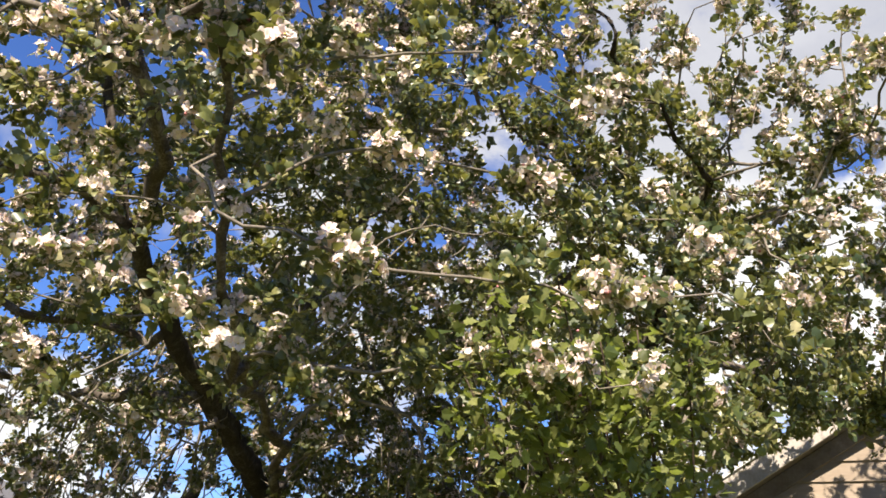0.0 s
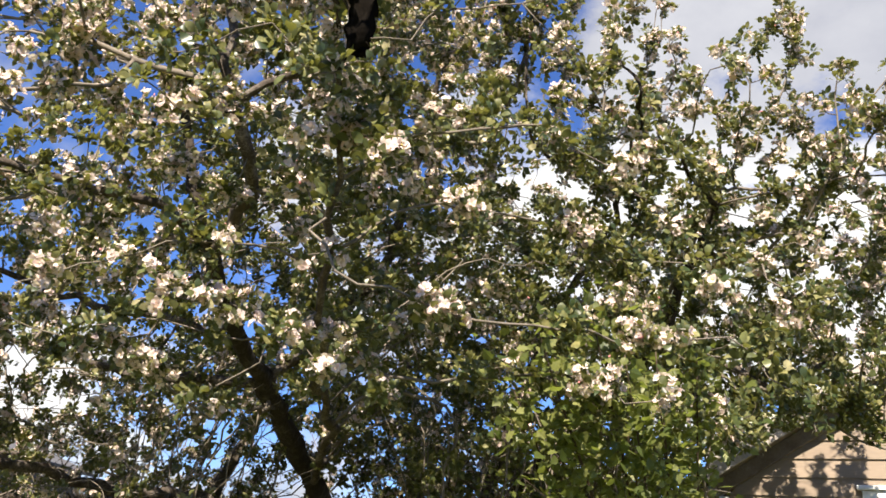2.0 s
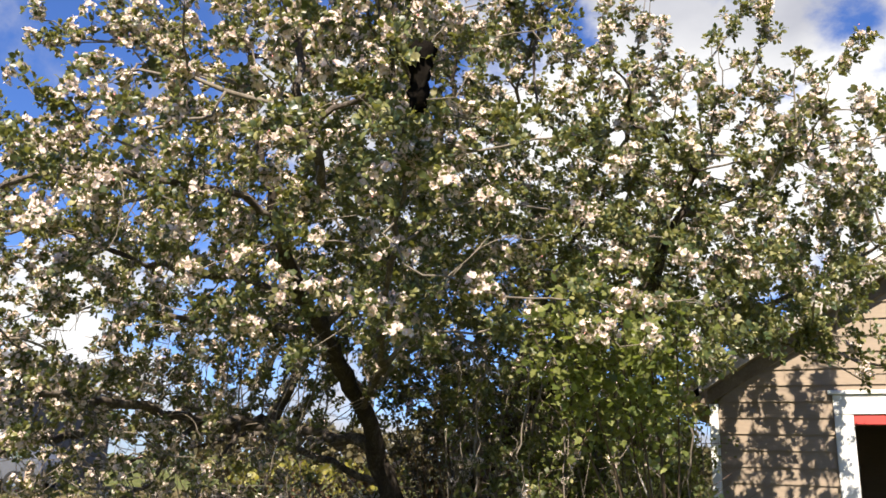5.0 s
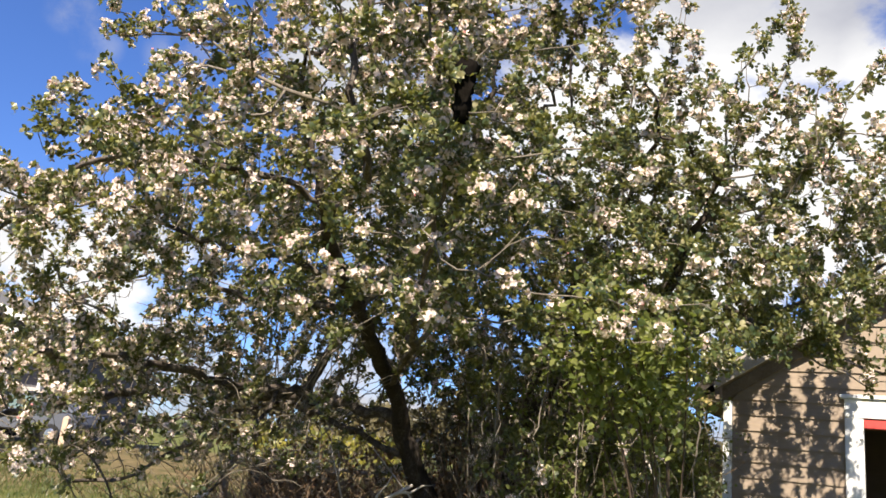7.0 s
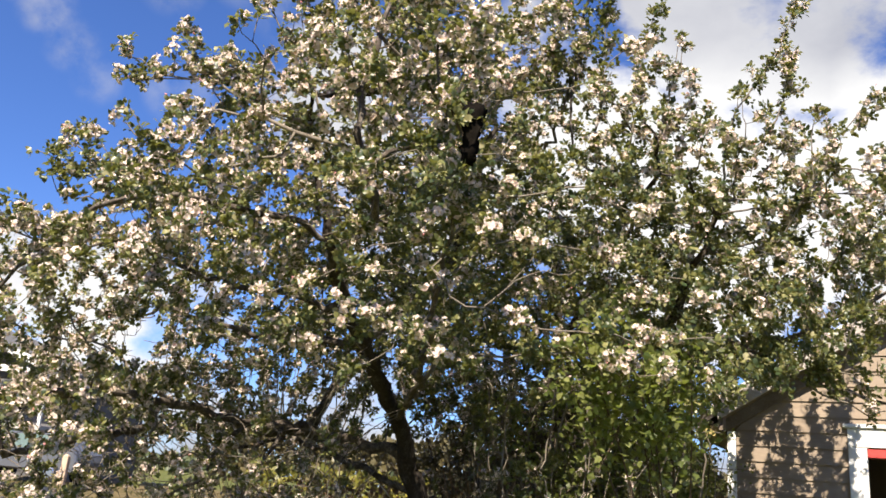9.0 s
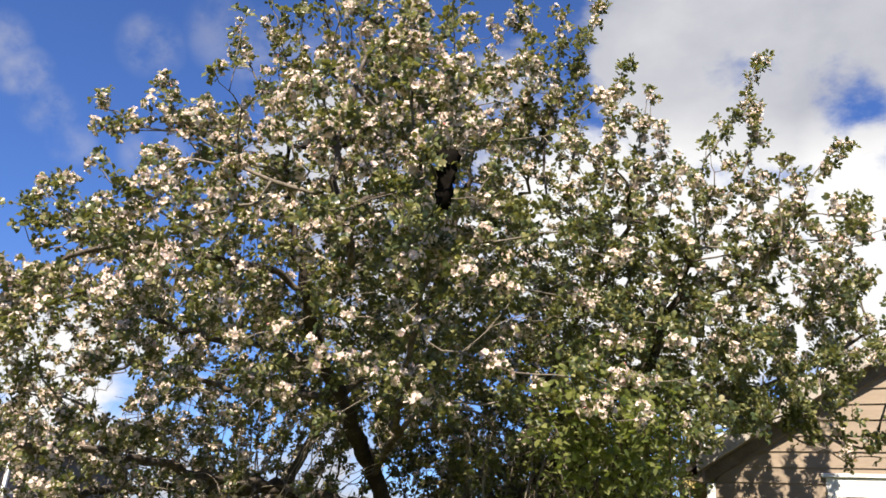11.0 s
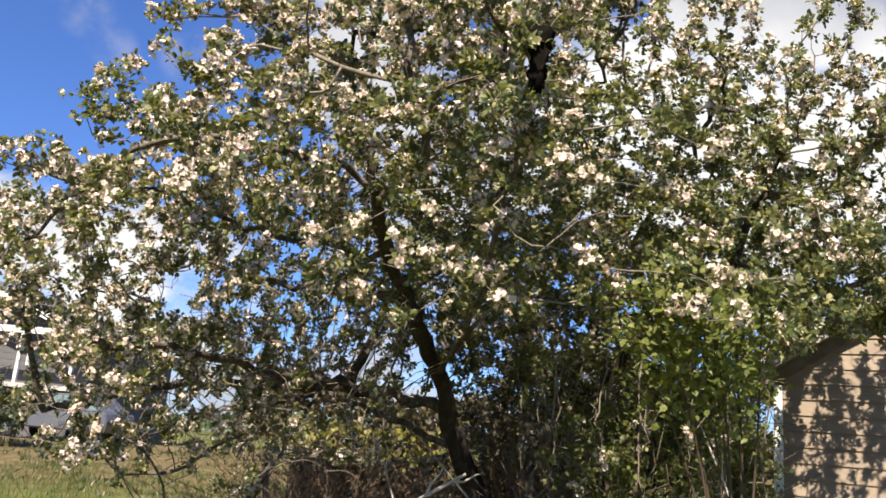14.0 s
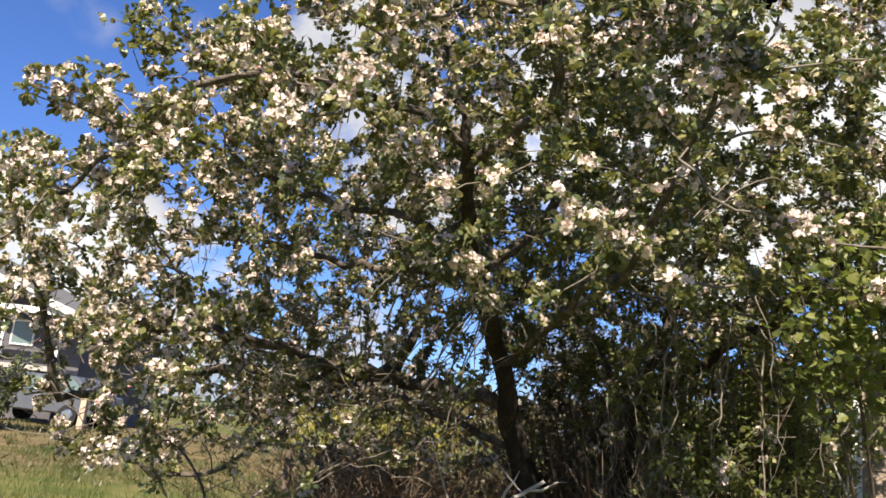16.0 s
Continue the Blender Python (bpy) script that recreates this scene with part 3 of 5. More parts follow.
class Skeleton:
    """Branches as nodes with parents, grown towards free places in a crown."""

    def __init__(self, seed):
        self.pos, self.up, self.free = [], [], []
        self.rng = np.random.default_rng(seed)

    def add_limb(self, points, step=0.12, root=False, wobble=0.02, free_from=0.0):
        line = smooth_line(points, step)
        line[1:] += self.rng.normal(0, wobble, line[1:].shape)
        if root or not self.pos:
            at = -1
        else:
            at = int(np.argmin(np.linalg.norm(np.array(self.pos) - line[0], axis=1)))
            line = line[1:]
        for k, q in enumerate(line):
            self.pos.append(q)
            self.up.append(at)
            self.free.append(k >= free_from * len(line))
            at = len(self.pos) - 1
        return at

    def grow(self, goals, step=0.11, reach=1.3, kill=0.26, rounds=90, lift=0.12):
        goals = np.asarray(goals)
        pos = np.array(self.pos)
        ok = np.array(self.free)
        near_d, near_i = np.full(len(goals), 1e9), np.zeros(len(goals), int)
        for s in range(0, len(pos), 400):
            d = np.linalg.norm(goals[:, None] - pos[None, s:s + 400], axis=2) + np.where(ok[s:s + 400], 0, 50)[None]
            i = d.argmin(1)
            m = d[np.arange(len(goals)), i]
            better = m < near_d
            near_d[better], near_i[better] = m[better], i[better] + s
        kids = {}
        for _ in range(rounds):
            act = near_d < reach
            if not act.any():
                break
            idx = near_i[act]
            pull = np.zeros((len(pos), 3))
            np.add.at(pull, idx, unit(goals[act] - pos[idx]))
            fresh = [i for i in np.unique(idx) if kids.get(i, 0) < 4]
            if not fresh:
                break
            fresh = np.array(fresh)
            way = unit(unit(pull[fresh]) + np.array([0, 0, lift]) + self.rng.normal(0, 0.16, (len(fresh), 3)))
            add = pos[fresh] + step * way
            base = len(pos)
            for i in fresh:
                kids[i] = kids.get(i, 0) + 1
            pos = np.concatenate([pos, add])
            self.up += [int(i) for i in fresh]
            d = np.linalg.norm(goals[:, None] - add[None], axis=2)
            i = d.argmin(1)
            m = d[np.arange(len(goals)), i]
            better = m < near_d
            near_d[better], near_i[better] = m[better], i[better] + base
            left = near_d > kill
            goals, near_d, near_i = goals[left], near_d[left], near_i[left]
        self.pos = list(pos)
        self.free += [True] * (len(pos) - len(self.free))

    def radii(self, tip=0.0026, power=2.25):
        area = np.zeros(len(self.pos))
        kids = np.zeros(len(self.pos), int)
        for i, u in enumerate(self.up):
            if u >= 0:
                kids[u] += 1
        for i in range(len(self.pos) - 1, -1, -1):
            area[i] += tip ** power if kids[i] == 0 else 0.15 * tip ** power
            if self.up[i] >= 0:
                area[self.up[i]] += area[i]
        return area ** (1 / power), kids

    def chains(self, r):
        best = {}
        for i, u in enumerate(self.up):
            if u >= 0 and (u not in best or r[i] > r[best[u]]):
                best[u] = i
        out = []
        for i, u in enumerate(self.up):
            if u < 0 or best[u] != i:
                line = [i] if u < 0 else [u, i]
                while line[-1] in best:
                    line.append(best[line[-1]])
                out.append(line)
        return out


def crown_goals(rng, count):
    """Free places in the apple tree's crown: a wide dome, hollow beneath, with thinner shoulders."""
    c = np.array([-0.6, 4.9, 3.0])
    out = []
    while len(out) < count:
        p = rng.uniform((-5.2, 1.0, 0.9), (3.6, 8.6, 5.7))
        q = p - c
        rx = (4.9 - 1.28 * float(smooth(2.1, 3.3, p[2])) - 0.55 * float(smooth(3.9, 2.8, p[1]))) if q[0] < 0 else 3.75 - 0.6 * float(smooth(3.4, 4.6, p[2]))
        ry = 3.6
        rz = (2.5 - 0.75 * float(smooth(-1.2, -2.9, p[0])) - 0.4 * float(smooth(0.2, 1.6, p[0]))) if q[2] > 0 else (2.2 + 0.45 * float(smooth(-1.6, -2.6, p[0])))
        d = math.sqrt((q[0] / rx) ** 2 + (q[1] / ry) ** 2 + (q[2] / rz) ** 2)
        d += 0.20 * noise.noise(Vector(p) * 0.9) + 0.15 * noise.noise(Vector(p) * 2.3)
        if d > 1:
            continue
        behind = p[1] > 5.9 and -1.6 < p[0] < 1.9 and p[2] < 4.3
        if not behind and rng.random() > 0.42 + 0.58 * max(d, 0.0) ** 1.5:
            continue
        # the rim breaks up into single sprays
        if d > 0.84 and p[2] > 2.6 and rng.random() < 0.5:
            continue
        # the hollow under the crown, round the stems
        floor = 2.28 + 0.34 * float(smooth(-0.7, -1.3, p[0]) * smooth(4.2, 5.0, p[1])) - 1.45 * float(smooth(-2.3, -3.4, p[0])) + 0.75 * float(smooth(1.2, 2.7, p[0])) - 0.2 * float(smooth(4.0, 2.0, p[1])) - 0.25 * float(smooth(-1.2, -0.4, p[0]) * smooth(1.6, 1.0, p[0]) * smooth(5.2, 6.2, p[1]))
        if p[2] < floor + 0.2 * noise.noise(Vector(p)):
            continue
        # thin in front of the stems, and on the shed side's top
        if p[1] < 4.9 and p[2] < 2.85 and -2.6 < p[0] < 0.1 and rng.random() < 0.84:
            continue
        if p[0] > 2.0 and p[2] > 3.6 and rng.random() < 0.7:
            continue
        if -0.3 < p[0] < 0.9 and p[1] < 5.0 and p[2] > 3.7 and rng.random() < 0.45:
            continue
        if p[0] > 0.0 and p[2] > 3.95 + 0.4 * float(smooth(0.6, 0.0, p[0])) and rng.random() < (0.86 if p[0] > 0.35 else 0.6):
            continue
        # the low boughs on the open side carry fewer leaves
        if p[0] < -1.3 and p[2] < 2.35 and rng.random() < (0.7 if p[1] > 4.5 else 0.55):
            continue
        if p[0] < -2.2 and p[2] < 3.0 and rng.random() < 0.36:
            continue
        if p[0] < -3.3 and rng.random() < 0.45:
            continue
        if p[0] < -1.5 and p[1] < 3.8 and p[2] > 4.15:
            continue
        # the sun reaches the sapling past the crown's near edge
        if (p[0] > -0.5 and p[1] < 2.9 or p[0] > 0.9 and p[1] < 3.0) and rng.random() < (0.82 if p[0] < 0.9 else 0.95):
            continue
        if p[0] > -0.4 and p[1] < 2.0:
            continue
        if not behind and noise.noise(Vector(p) * 1.1 + Vector((7, 3, 1))) < (-0.36 if p[0] < 0.8 else -0.5):
            continue
        out.append(p)
    return np.array(out)


def perp_basis(axis, rng):
    ref = unit(rng.normal(size=axis.shape))
    a = unit(np.cross(axis, ref))
    return a, np.cross(axis, a)


def cluster_arrays(pos, axis, rng, each=6, size=0.028, form=PLAIN_FLOWER):
    """Bunches of open flowers on spurs: one row of pos and axis a bunch."""
    n = len(pos)
    p, a = np.repeat(pos, each, 0), np.repeat(axis, each, 0)
    way = unit(a * 0.8 + rng.normal(0, 0.62, a.shape))
    f, g = perp_basis(way, rng)
    basis = np.stack([g, f, way], 1)
    s = rng.uniform(0.75, 1.15, n * each) * size
    s3 = np.stack([s, s, s * rng.uniform(0.4, 2.6, n * each)], -1)
    v, t = scatter(form[0], form[1], p + way * rng.uniform(0.012, 0.04, (n * each, 1)), basis, s3)
    return v, t, np.tile(form[2], n * each)


PLAIN_V = np.array([(0, 0, 0), (-0.3, 0.55, 0.1), (0.3, 0.5, 0.06), (0, 1, -0.06)])
PLAIN_T = np.array([(0, 2, 1), (1, 2, 3)])


def rosette_arrays(pos, axis, rng, big, each=8, size=(0.027, 0.05), form=None):
    """Leaves spread round each spur."""
    n = len(pos)
    a1, a2 = perp_basis(axis, rng)
    k = np.tile(np.arange(each), n)
    p, ax = np.repeat(pos, each, 0), np.repeat(axis, each, 0)
    ang = k * 2.4 + np.repeat(rng.uniform(0, 6.3, n), each) + rng.normal(0, 0.3, n * each)
    tilt = rng.uniform(0.45, 1.45, n * each)
    around = np.cos(ang)[:, None] * np.repeat(a1, each, 0) + np.sin(ang)[:, None] * np.repeat(a2, each, 0)
    way = np.cos(tilt)[:, None] * ax + np.sin(tilt)[:, None] * around
    way = unit(way + np.array([0, 0, -0.12]))
    basis = frames_for(way, ax + rng.normal(0, 0.35, ax.shape))
    s = rng.uniform(*size, n * each) * np.repeat(big, each)
    s3 = np.stack([s * rng.uniform(0.9, 1.25, n * each), s, s * rng.uniform(0.5, 2.2, n * each)], -1)
    fv, ft = form or (LEAF_V, LEAF_T)
    return scatter(fv, ft, p + way * rng.uniform(0.004, 0.03, (len(p), 1)), basis, s3)


def spurs_of(sk, r, kids, rng, thin, per, outward, bare, clad):
    """Places and directions of spurs on thin wood."""
    pos = np.array(sk.pos)
    up = np.array(sk.up)
    ids = np.where((r < thin) & (up >= 0) & ~bare)[0]
    # spurs sit in tufts with bare wood between them
    tip = kids[ids] == 0
    ids = ids[tip | (rng.random(len(ids)) < np.where(clad[ids], 0.48, 0.42))]
    each = np.where(clad[ids], rng.integers(2, per, len(ids)), per)
    i = np.repeat(ids, each)
    tuft = np.repeat(np.arange(len(ids)), each)
    t = np.repeat(rng.random(len(ids)), each)[:, None]
    p = pos[up[i]] * (1 - t) + pos[i] * t + rng.normal(0, 0.024, (len(i), 3))
    seg = unit(pos[i] - pos[up[i]])
    ax = unit(rng.normal(0, 0.55, p.shape) + 0.45 * unit(p - outward) + np.array([0, -0.12, 0.4]) + 0.25 * seg)
    return p + ax * rng.uniform(0.008, 0.035, (len(p), 1)), ax, tuft, clad[i]


LEADERS = [
    [(1.0, 4.0, 3.2), (1.24, 3.7, 3.77), (1.3, 3.7, 4.39), (1.61, 3.7, 4.92), (1.84, 3.7, 5.45)],
    [(1.25, 3.7, 3.8), (1.42, 3.7, 4.03), (1.7, 3.7, 4.54), (1.79, 3.7, 4.99)],
    [(1.4, 3.7, 3.3), (1.74, 3.3, 3.77), (1.93, 3.3, 4.15), (2.11, 3.3, 4.38), (2.31, 3.3, 4.45)],
    [(1.5, 3.4, 3.3), (1.64, 3.1, 3.66), (1.68, 3.1, 3.96), (1.7, 3.1, 4.22)],
    [(1.9, 4.0, 3.2), (2.25, 3.5, 3.6), (2.36, 3.5, 3.83), (2.45, 3.5, 4.0)],
    [(0.8, 4.2, 3.4), (0.85, 3.9, 3.86), (0.85, 3.9, 4.45), (0.98, 3.9, 5.19)],
    [(0.6, 4.2, 3.6), (0.59, 3.8, 4.24), (0.63, 3.8, 4.9), (0.76, 3.8, 5.39)],
    [(0.0, 4.2, 4.3), (0.12, 3.8, 4.86), (0.29, 3.8, 5.25), (0.55, 3.8, 5.99)],
    [(-0.1, 4.0, 4.4), (-0.04, 3.6, 4.88), (-0.09, 3.6, 5.46), (-0.2, 3.6, 5.96)],
    [(1.4, 4.1, 2.8), (1.89, 4.0, 2.53), (2.38, 4.0, 2.37), (2.85, 4.0, 2.42)],
    [(1.7, 4.1, 2.6), (2.1, 3.9, 2.6), (2.5, 3.85, 2.6)],
    [(-1.9, 3.0, 3.85), (-2.44, 3.0, 4.12), (-2.75, 3.0, 4.14), (-3.19, 3.0, 4.33)],
    [(-2.7, 3.0, 4.13), (-3.16, 3.0, 4.09)],
    [(-1.8, 3.0, 3.8), (-2.19, 3.0, 4.03), (-2.54, 3.0, 4.23), (-2.75, 3.0, 4.49)],
    [(-1.6, 3.0, 3.9), (-1.86, 3.0, 4.24), (-2.09, 3.0, 4.64), (-2.31, 3.0, 4.96)],
    [(-2.4, 2.9, 3.2), (-2.89, 2.9, 3.38), (-3.16, 2.9, 3.46), (-3.37, 2.9, 3.65)],
    [(-2.3, 2.8, 2.95), (-2.78, 2.8, 3.15), (-3.15, 2.8, 3.31), (-3.46, 2.8, 3.43)],
    [(-2.78, 2.8, 3.14), (-3.17, 2.8, 3.12), (-3.34, 2.8, 3.26)],
    [(-1.7, 1.9, 2.9), (-2.05, 1.7, 2.99), (-2.25, 1.7, 3.1), (-2.37, 1.7, 3.19)],
    [(-1.6, 3.2, 4.1), (-1.79, 3.2, 4.6), (-1.98, 3.2, 5.03), (-2.14, 3.2, 5.54)],
    [(-1.2, 3.2, 4.2), (-1.3, 3.2, 4.78), (-1.49, 3.2, 5.27), (-1.58, 3.2, 5.64)],
    [(-1.5, 3.3, 4.3), (-1.72, 3.3, 4.75), (-1.85, 3.3, 5.15), (-1.9, 3.3, 5.5)],
    [(-1.4, 3.3, 4.5), (-1.62, 3.3, 5.1), (-1.75, 3.3, 5.6)],
    [(0.1, 3.8, 4.3), (0.15, 3.7, 4.95), (0.2, 3.7, 5.5), (0.22, 3.7, 5.9)],
    [(0.3, 3.9, 4.2), (0.38, 3.8, 4.9), (0.36, 3.8, 5.4)],
    [(-0.8, 3.1, 4.1), (-0.86, 3.0, 4.6), (-0.95, 3.0, 4.97), (-0.94, 3.0, 5.27)],
    [(-2.9, 2.7, 2.75), (-3.3, 2.5, 2.8), (-3.6, 2.45, 2.84)],
    [(-3.3, 3.4, 2.6), (-3.8, 3.3, 2.75), (-4.15, 3.3, 2.85)],
]


def build_apple_tree():
    rng = np.random.default_rng(11)
    sk = Skeleton(3)
    base = np.array([-0.66, 6.75, float(ground_z(-0.66, 6.75)) - 0.05])
    sk.add_limb([base, (-0.74, 6.65, 0.9), (-0.90, 6.5, 1.3), (-1.05, 6.3, 1.7), (-1.17, 5.9, 2.1), (-1.37, 5.1, 2.5), (-1.56, 4.1, 2.9), (-1.6, 3.4, 3.18)], root=True, free_from=0.55, wobble=0.012)
    sk.add_limb([(0.12, 7.0, float(ground_z(0.1, 7)) - 0.05), (0.05, 6.85, 1.1), (0.06, 6.6, 1.9), (0.3, 6.2, 2.8), (0.6, 5.7, 3.6)], root=True, free_from=0.55, wobble=0.012)
    limbs = [
        [(-0.95, 6.45, 1.45), (-1.75, 6.8, 1.75), (-2.5, 7.4, 1.95), (-3.6, 7.5, 2.3)],
        [(-1.1, 6.2, 1.85), (-2.05, 6.6, 2.0), (-3.1, 7.2, 2.03), (-4.0, 6.6, 2.3)],
        [(-1.45, 4.7, 2.66), (-2.4, 5.2, 2.75), (-3.4, 5.1, 2.9)],
        [(-1.56, 4.15, 2.88), (-1.75, 4.37, 2.9), (-2.7, 4.3, 3.05), (-3.2, 3.6, 3.1)],
        [(-1.6, 3.45, 3.16), (-2.0, 3.0, 3.22), (-2.6, 2.6, 3.12), (-3.1, 2.6, 2.9)],
        [(-1.58, 3.6, 3.1), (-1.18, 2.7, 3.13), (-1.2, 2.45, 3.24), (-1.295, 2.33, 3.32), (-1.56, 2.35, 3.47), (-2.12, 2.35, 3.57)],
        [(-1.295, 2.33, 3.32), (-0.95, 2.2, 3.42), (-0.75, 1.95, 3.4)],
        [(-1.25, 2.4, 3.28), (-1.3, 2.4, 3.8), (-1.25, 2.6, 4.5), (-1.3, 2.8, 5.0)],
        [(-1.6, 3.4, 3.18), (-1.75, 3.3, 3.7), (-1.85, 3.2, 4.3)],
        [(-1.2, 5.8, 2.15), (-0.95, 4.4, 2.3), (-0.85, 3.3, 2.38), (-0.76, 2.7, 2.33)],
        [(-0.76, 2.7, 2.33), (-0.70, 2.1, 2.62), (-0.62, 1.52, 3.0)],
        [(-1.4, 5.0, 2.55), (-1.35, 3.9, 2.35), (-1.3, 3.1, 2.15)],
        [(-1.45, 4.8, 2.6), (-0.8, 4.8, 3.5), (-0.5, 4.5, 4.6), (-0.5, 4.2, 5.2)],
        [(0.06, 6.6, 1.9), (0.6, 5.3, 2.5), (1.0, 4.1, 3.0), (1.24, 3.7, 3.77)],
        [(0.3, 6.2, 2.8), (1.2, 5.7, 2.9), (2.2, 5.1, 3.1), (3.0, 4.6, 3.5)],
        [(0.6, 5.7, 3.6), (0.9, 4.9, 4.1), (0.9, 4.2, 4.4)],
        [(0.06, 6.6, 1.9), (-0.4, 7.3, 2.9), (-0.9, 7.6, 3.9)],
        [(1.0, 4.1, 3.0), (1.55, 4.1, 2.74), (2.1, 4.0, 2.5), (2.75, 4.0, 2.42)],
        [(-3.1, 7.2, 2.03), (-3.9, 6.0, 1.8), (-4.3, 4.8, 1.5)],
        [(-2.05, 6.6, 2.0), (-2.7, 5.3, 2.0), (-3.2, 4.0, 2.0)],
        [(-2.5, 7.4, 1.95), (-3.4, 7.0, 1.7), (-4.3, 6.6, 1.3)],
        [(-2.3, 6.1, 2.0), (-2.4, 5.3, 1.4), (-2.5, 4.8, 1.04), (-2.74, 4.4, 0.85), (-3.12, 4.2, 0.79)],
        [(-2.6, 5.6, 2.0), (-2.8, 5.1, 1.45), (-3.12, 4.8, 1.12), (-3.51, 4.6, 1.05)],
    ]
    for pts in limbs:
        sk.add_limb(pts, wobble=0.022)
    along = np.linspace(0, 1, 60)[:, None]
    spray = np.array([1.4, 4.1, 2.76]) * (1 - along) + np.array([2.85, 4.0, 2.42]) * along + rng.normal(0, 0.1, (60, 3))
    # boughs that reach over the shed's corner, between it and the sun
    near = rng.uniform((0.0, 0.0, 1.3), (1.35, 0.0, 2.7), (800, 3))
    shade = np.array([SHED_M @ Vector(q) for q in near]) + rng.uniform(1.5, 3.2, (800, 1)) * np.array(TO_SUN)
    shade = shade[shade[:, 2] > 3.0]
    round_stub = np.array([-0.6, 1.5, 3.1]) + rng.normal(0, 1, (160, 3)) * np.array([0.16, 0.12, 0.18])
    round_stub = round_stub[np.linalg.norm(round_stub[:, :2] - np.array([-0.6, 1.42]), axis=1) > 0.075]
    round_stub = round_stub[(round_stub[:, 1] > 1.47) | (np.abs(round_stub[:, 0] + 0.6) > 0.10)]
    sk.grow(np.concatenate([crown_goals(rng, 14500), spray, shade, round_stub, rng.uniform((-0.3, 3.2, 2.75), (1.9, 5.6, 3.75), (1300, 3))]), step=0.10, kill=0.18)
    leafy = len(sk.pos)
    # bare, shaded-out twigs low inside the crown
    low = rng.uniform((-4.3, 3.8, 1.15), (1.4, 7.6, 2.65), (6500, 3))
    low = low[~((np.abs(low[:, 0] + 0.95) < 0.5) & (low[:, 1] < 6.4) & (low[:, 2] < 2.25))]
    sk.grow(low, step=0.10, reach=0.8, kill=0.13, lift=0.0)
    grown = len(sk.pos)
    # upright shoots on the top and the shoulders of the crown
    pos = np.array(sk.pos)
    tops = np.where((pos[:, 2] > 3.5))[0]
    used = []
    for i in rng.permutation(tops):
        p = pos[i]
        above = np.sum((np.linalg.norm(pos[:, :2] - p[:2], axis=1) < 0.25) & (pos[:, 2] > p[2] + 0.12))
        if above or any(np.linalg.norm(p[:2] - q[:2]) < 0.30 for q in used):
            continue
        used.append(p)
        tall = rng.uniform(0.3, 0.75) * (0.3 if p[0] < -1.9 else 0.5 if p[0] > 0.4 else 1.05)
        lean = rng.normal(0, 0.2, 2) * tall
        sk.add_limb([p, p + np.array([lean[0] * 0.4, lean[1] * 0.4, tall * 0.5]), p + np.array([lean[0], lean[1], tall])], step=0.07, wobble=0.008)
        if len(used) > 85:
            break
    # loose sprays that arch out of the crown's near and far shoulders
    out = pos - np.array([-0.6, 4.9, 3.0])
    rim = np.linalg.norm(out / np.array([4.2, 3.6, 2.4]), axis=1)
    for i in rng.permutation(np.where((rim > 0.86) & (pos[:, 2] > 2.3) & (np.abs(out[:, 0]) > 1.6) & ((out[:, 0] > 0) | (pos[:, 2] < 3.5)))[0])[:26]:
        p, way = pos[i], unit(out[i] * np.array([1, 0.5, 0.35]) + rng.normal(0, 0.5, 3))
        far = rng.uniform(0.25, 0.6)
        sk.add_limb([p, p + way * far * 0.5 + np.array([0, 0, 0.1 * far]), p + way * far + np.array([0, 0, 0.28 * far])], step=0.08, wobble=0.008)
    # tall clad leaders above the shed side and sprays that lean out on the open side
    for pts in LEADERS:
        first = len(sk.pos)
        sk.add_limb(pts, step=0.085, wobble=0.012)
        nodes = [np.array(q) for q in sk.pos[first:]]
        for k, q in enumerate(nodes[2:]):
            for _ in range(1 if k % 2 or k < 0.3 * len(nodes) else 0):
                a, far = rng.uniform(0, 2 * math.pi), rng.uniform(0.06, 0.20) * (1.15 - 0.8 * k / len(nodes))
                way = np.array([math.cos(a), math.sin(a), 0.75])
                sk.add_limb([q, q + way * far * 0.5, q + way * far + np.array([0, 0, 0.3 * far])], step=0.07, wobble=0.006)
    r, kids = sk.radii()
    clad = np.arange(len(sk.pos)) >= grown
    bare = np.zeros(len(sk.pos), bool)
    bare[leafy:grown] = rng.random(grown - leafy) < 0.85
    tree = tagged(new("apple_tree"), "old apple tree in full pink-white blossom with young leaves", "tree")
    tree.location = base
    pos = np.array(sk.pos)
    fine = []
    branches = 0
    for line in sk.chains(r):
        p, rr = pos[line] - base, r[line].copy()
        if sk.up[line[0]] >= 0 or len(line) > 1:
            rr[0] = min(rr[0], rr[1] * 1.15)
        low = sk.up[line[0]] >= 0
        if low:
            rr = np.minimum(rr, 0.034 if pos[line[0]][2] < 2.3 and pos[line[-1]][0] < -1.5 else 0.05)
        if len(line) > 10 and np.linalg.norm(pos[line] - np.array([-2.05, 6.6, 2.0]), axis=1).min() < 0.15:
            rr = np.maximum(rr, np.linspace(0.06, 0.012, len(line)))
        if rr[0] > 0.021:
            root = sk.up[line[0]] < 0
            if root:
                rr = rr * (1 + 0.5 * np.exp(-np.linspace(0, 8, len(rr))))
            v, t = tube_arrays(p, rr, 10 if root else 8)
            v = v + rng.normal(0, 1, v.shape) * (0.006 if root else 0.003)
            child("trunk" if root else "limb", raw_mesh("trunk" if root else "limb", v, t, [BARK if root else LIMB_BARK], smooth=True), tree, "dark furrowed leaning trunk" if root else "")
        elif rr[0] > 0.0115 and branches < 290 and p[-1][1] < 1.2:
            branches += 1
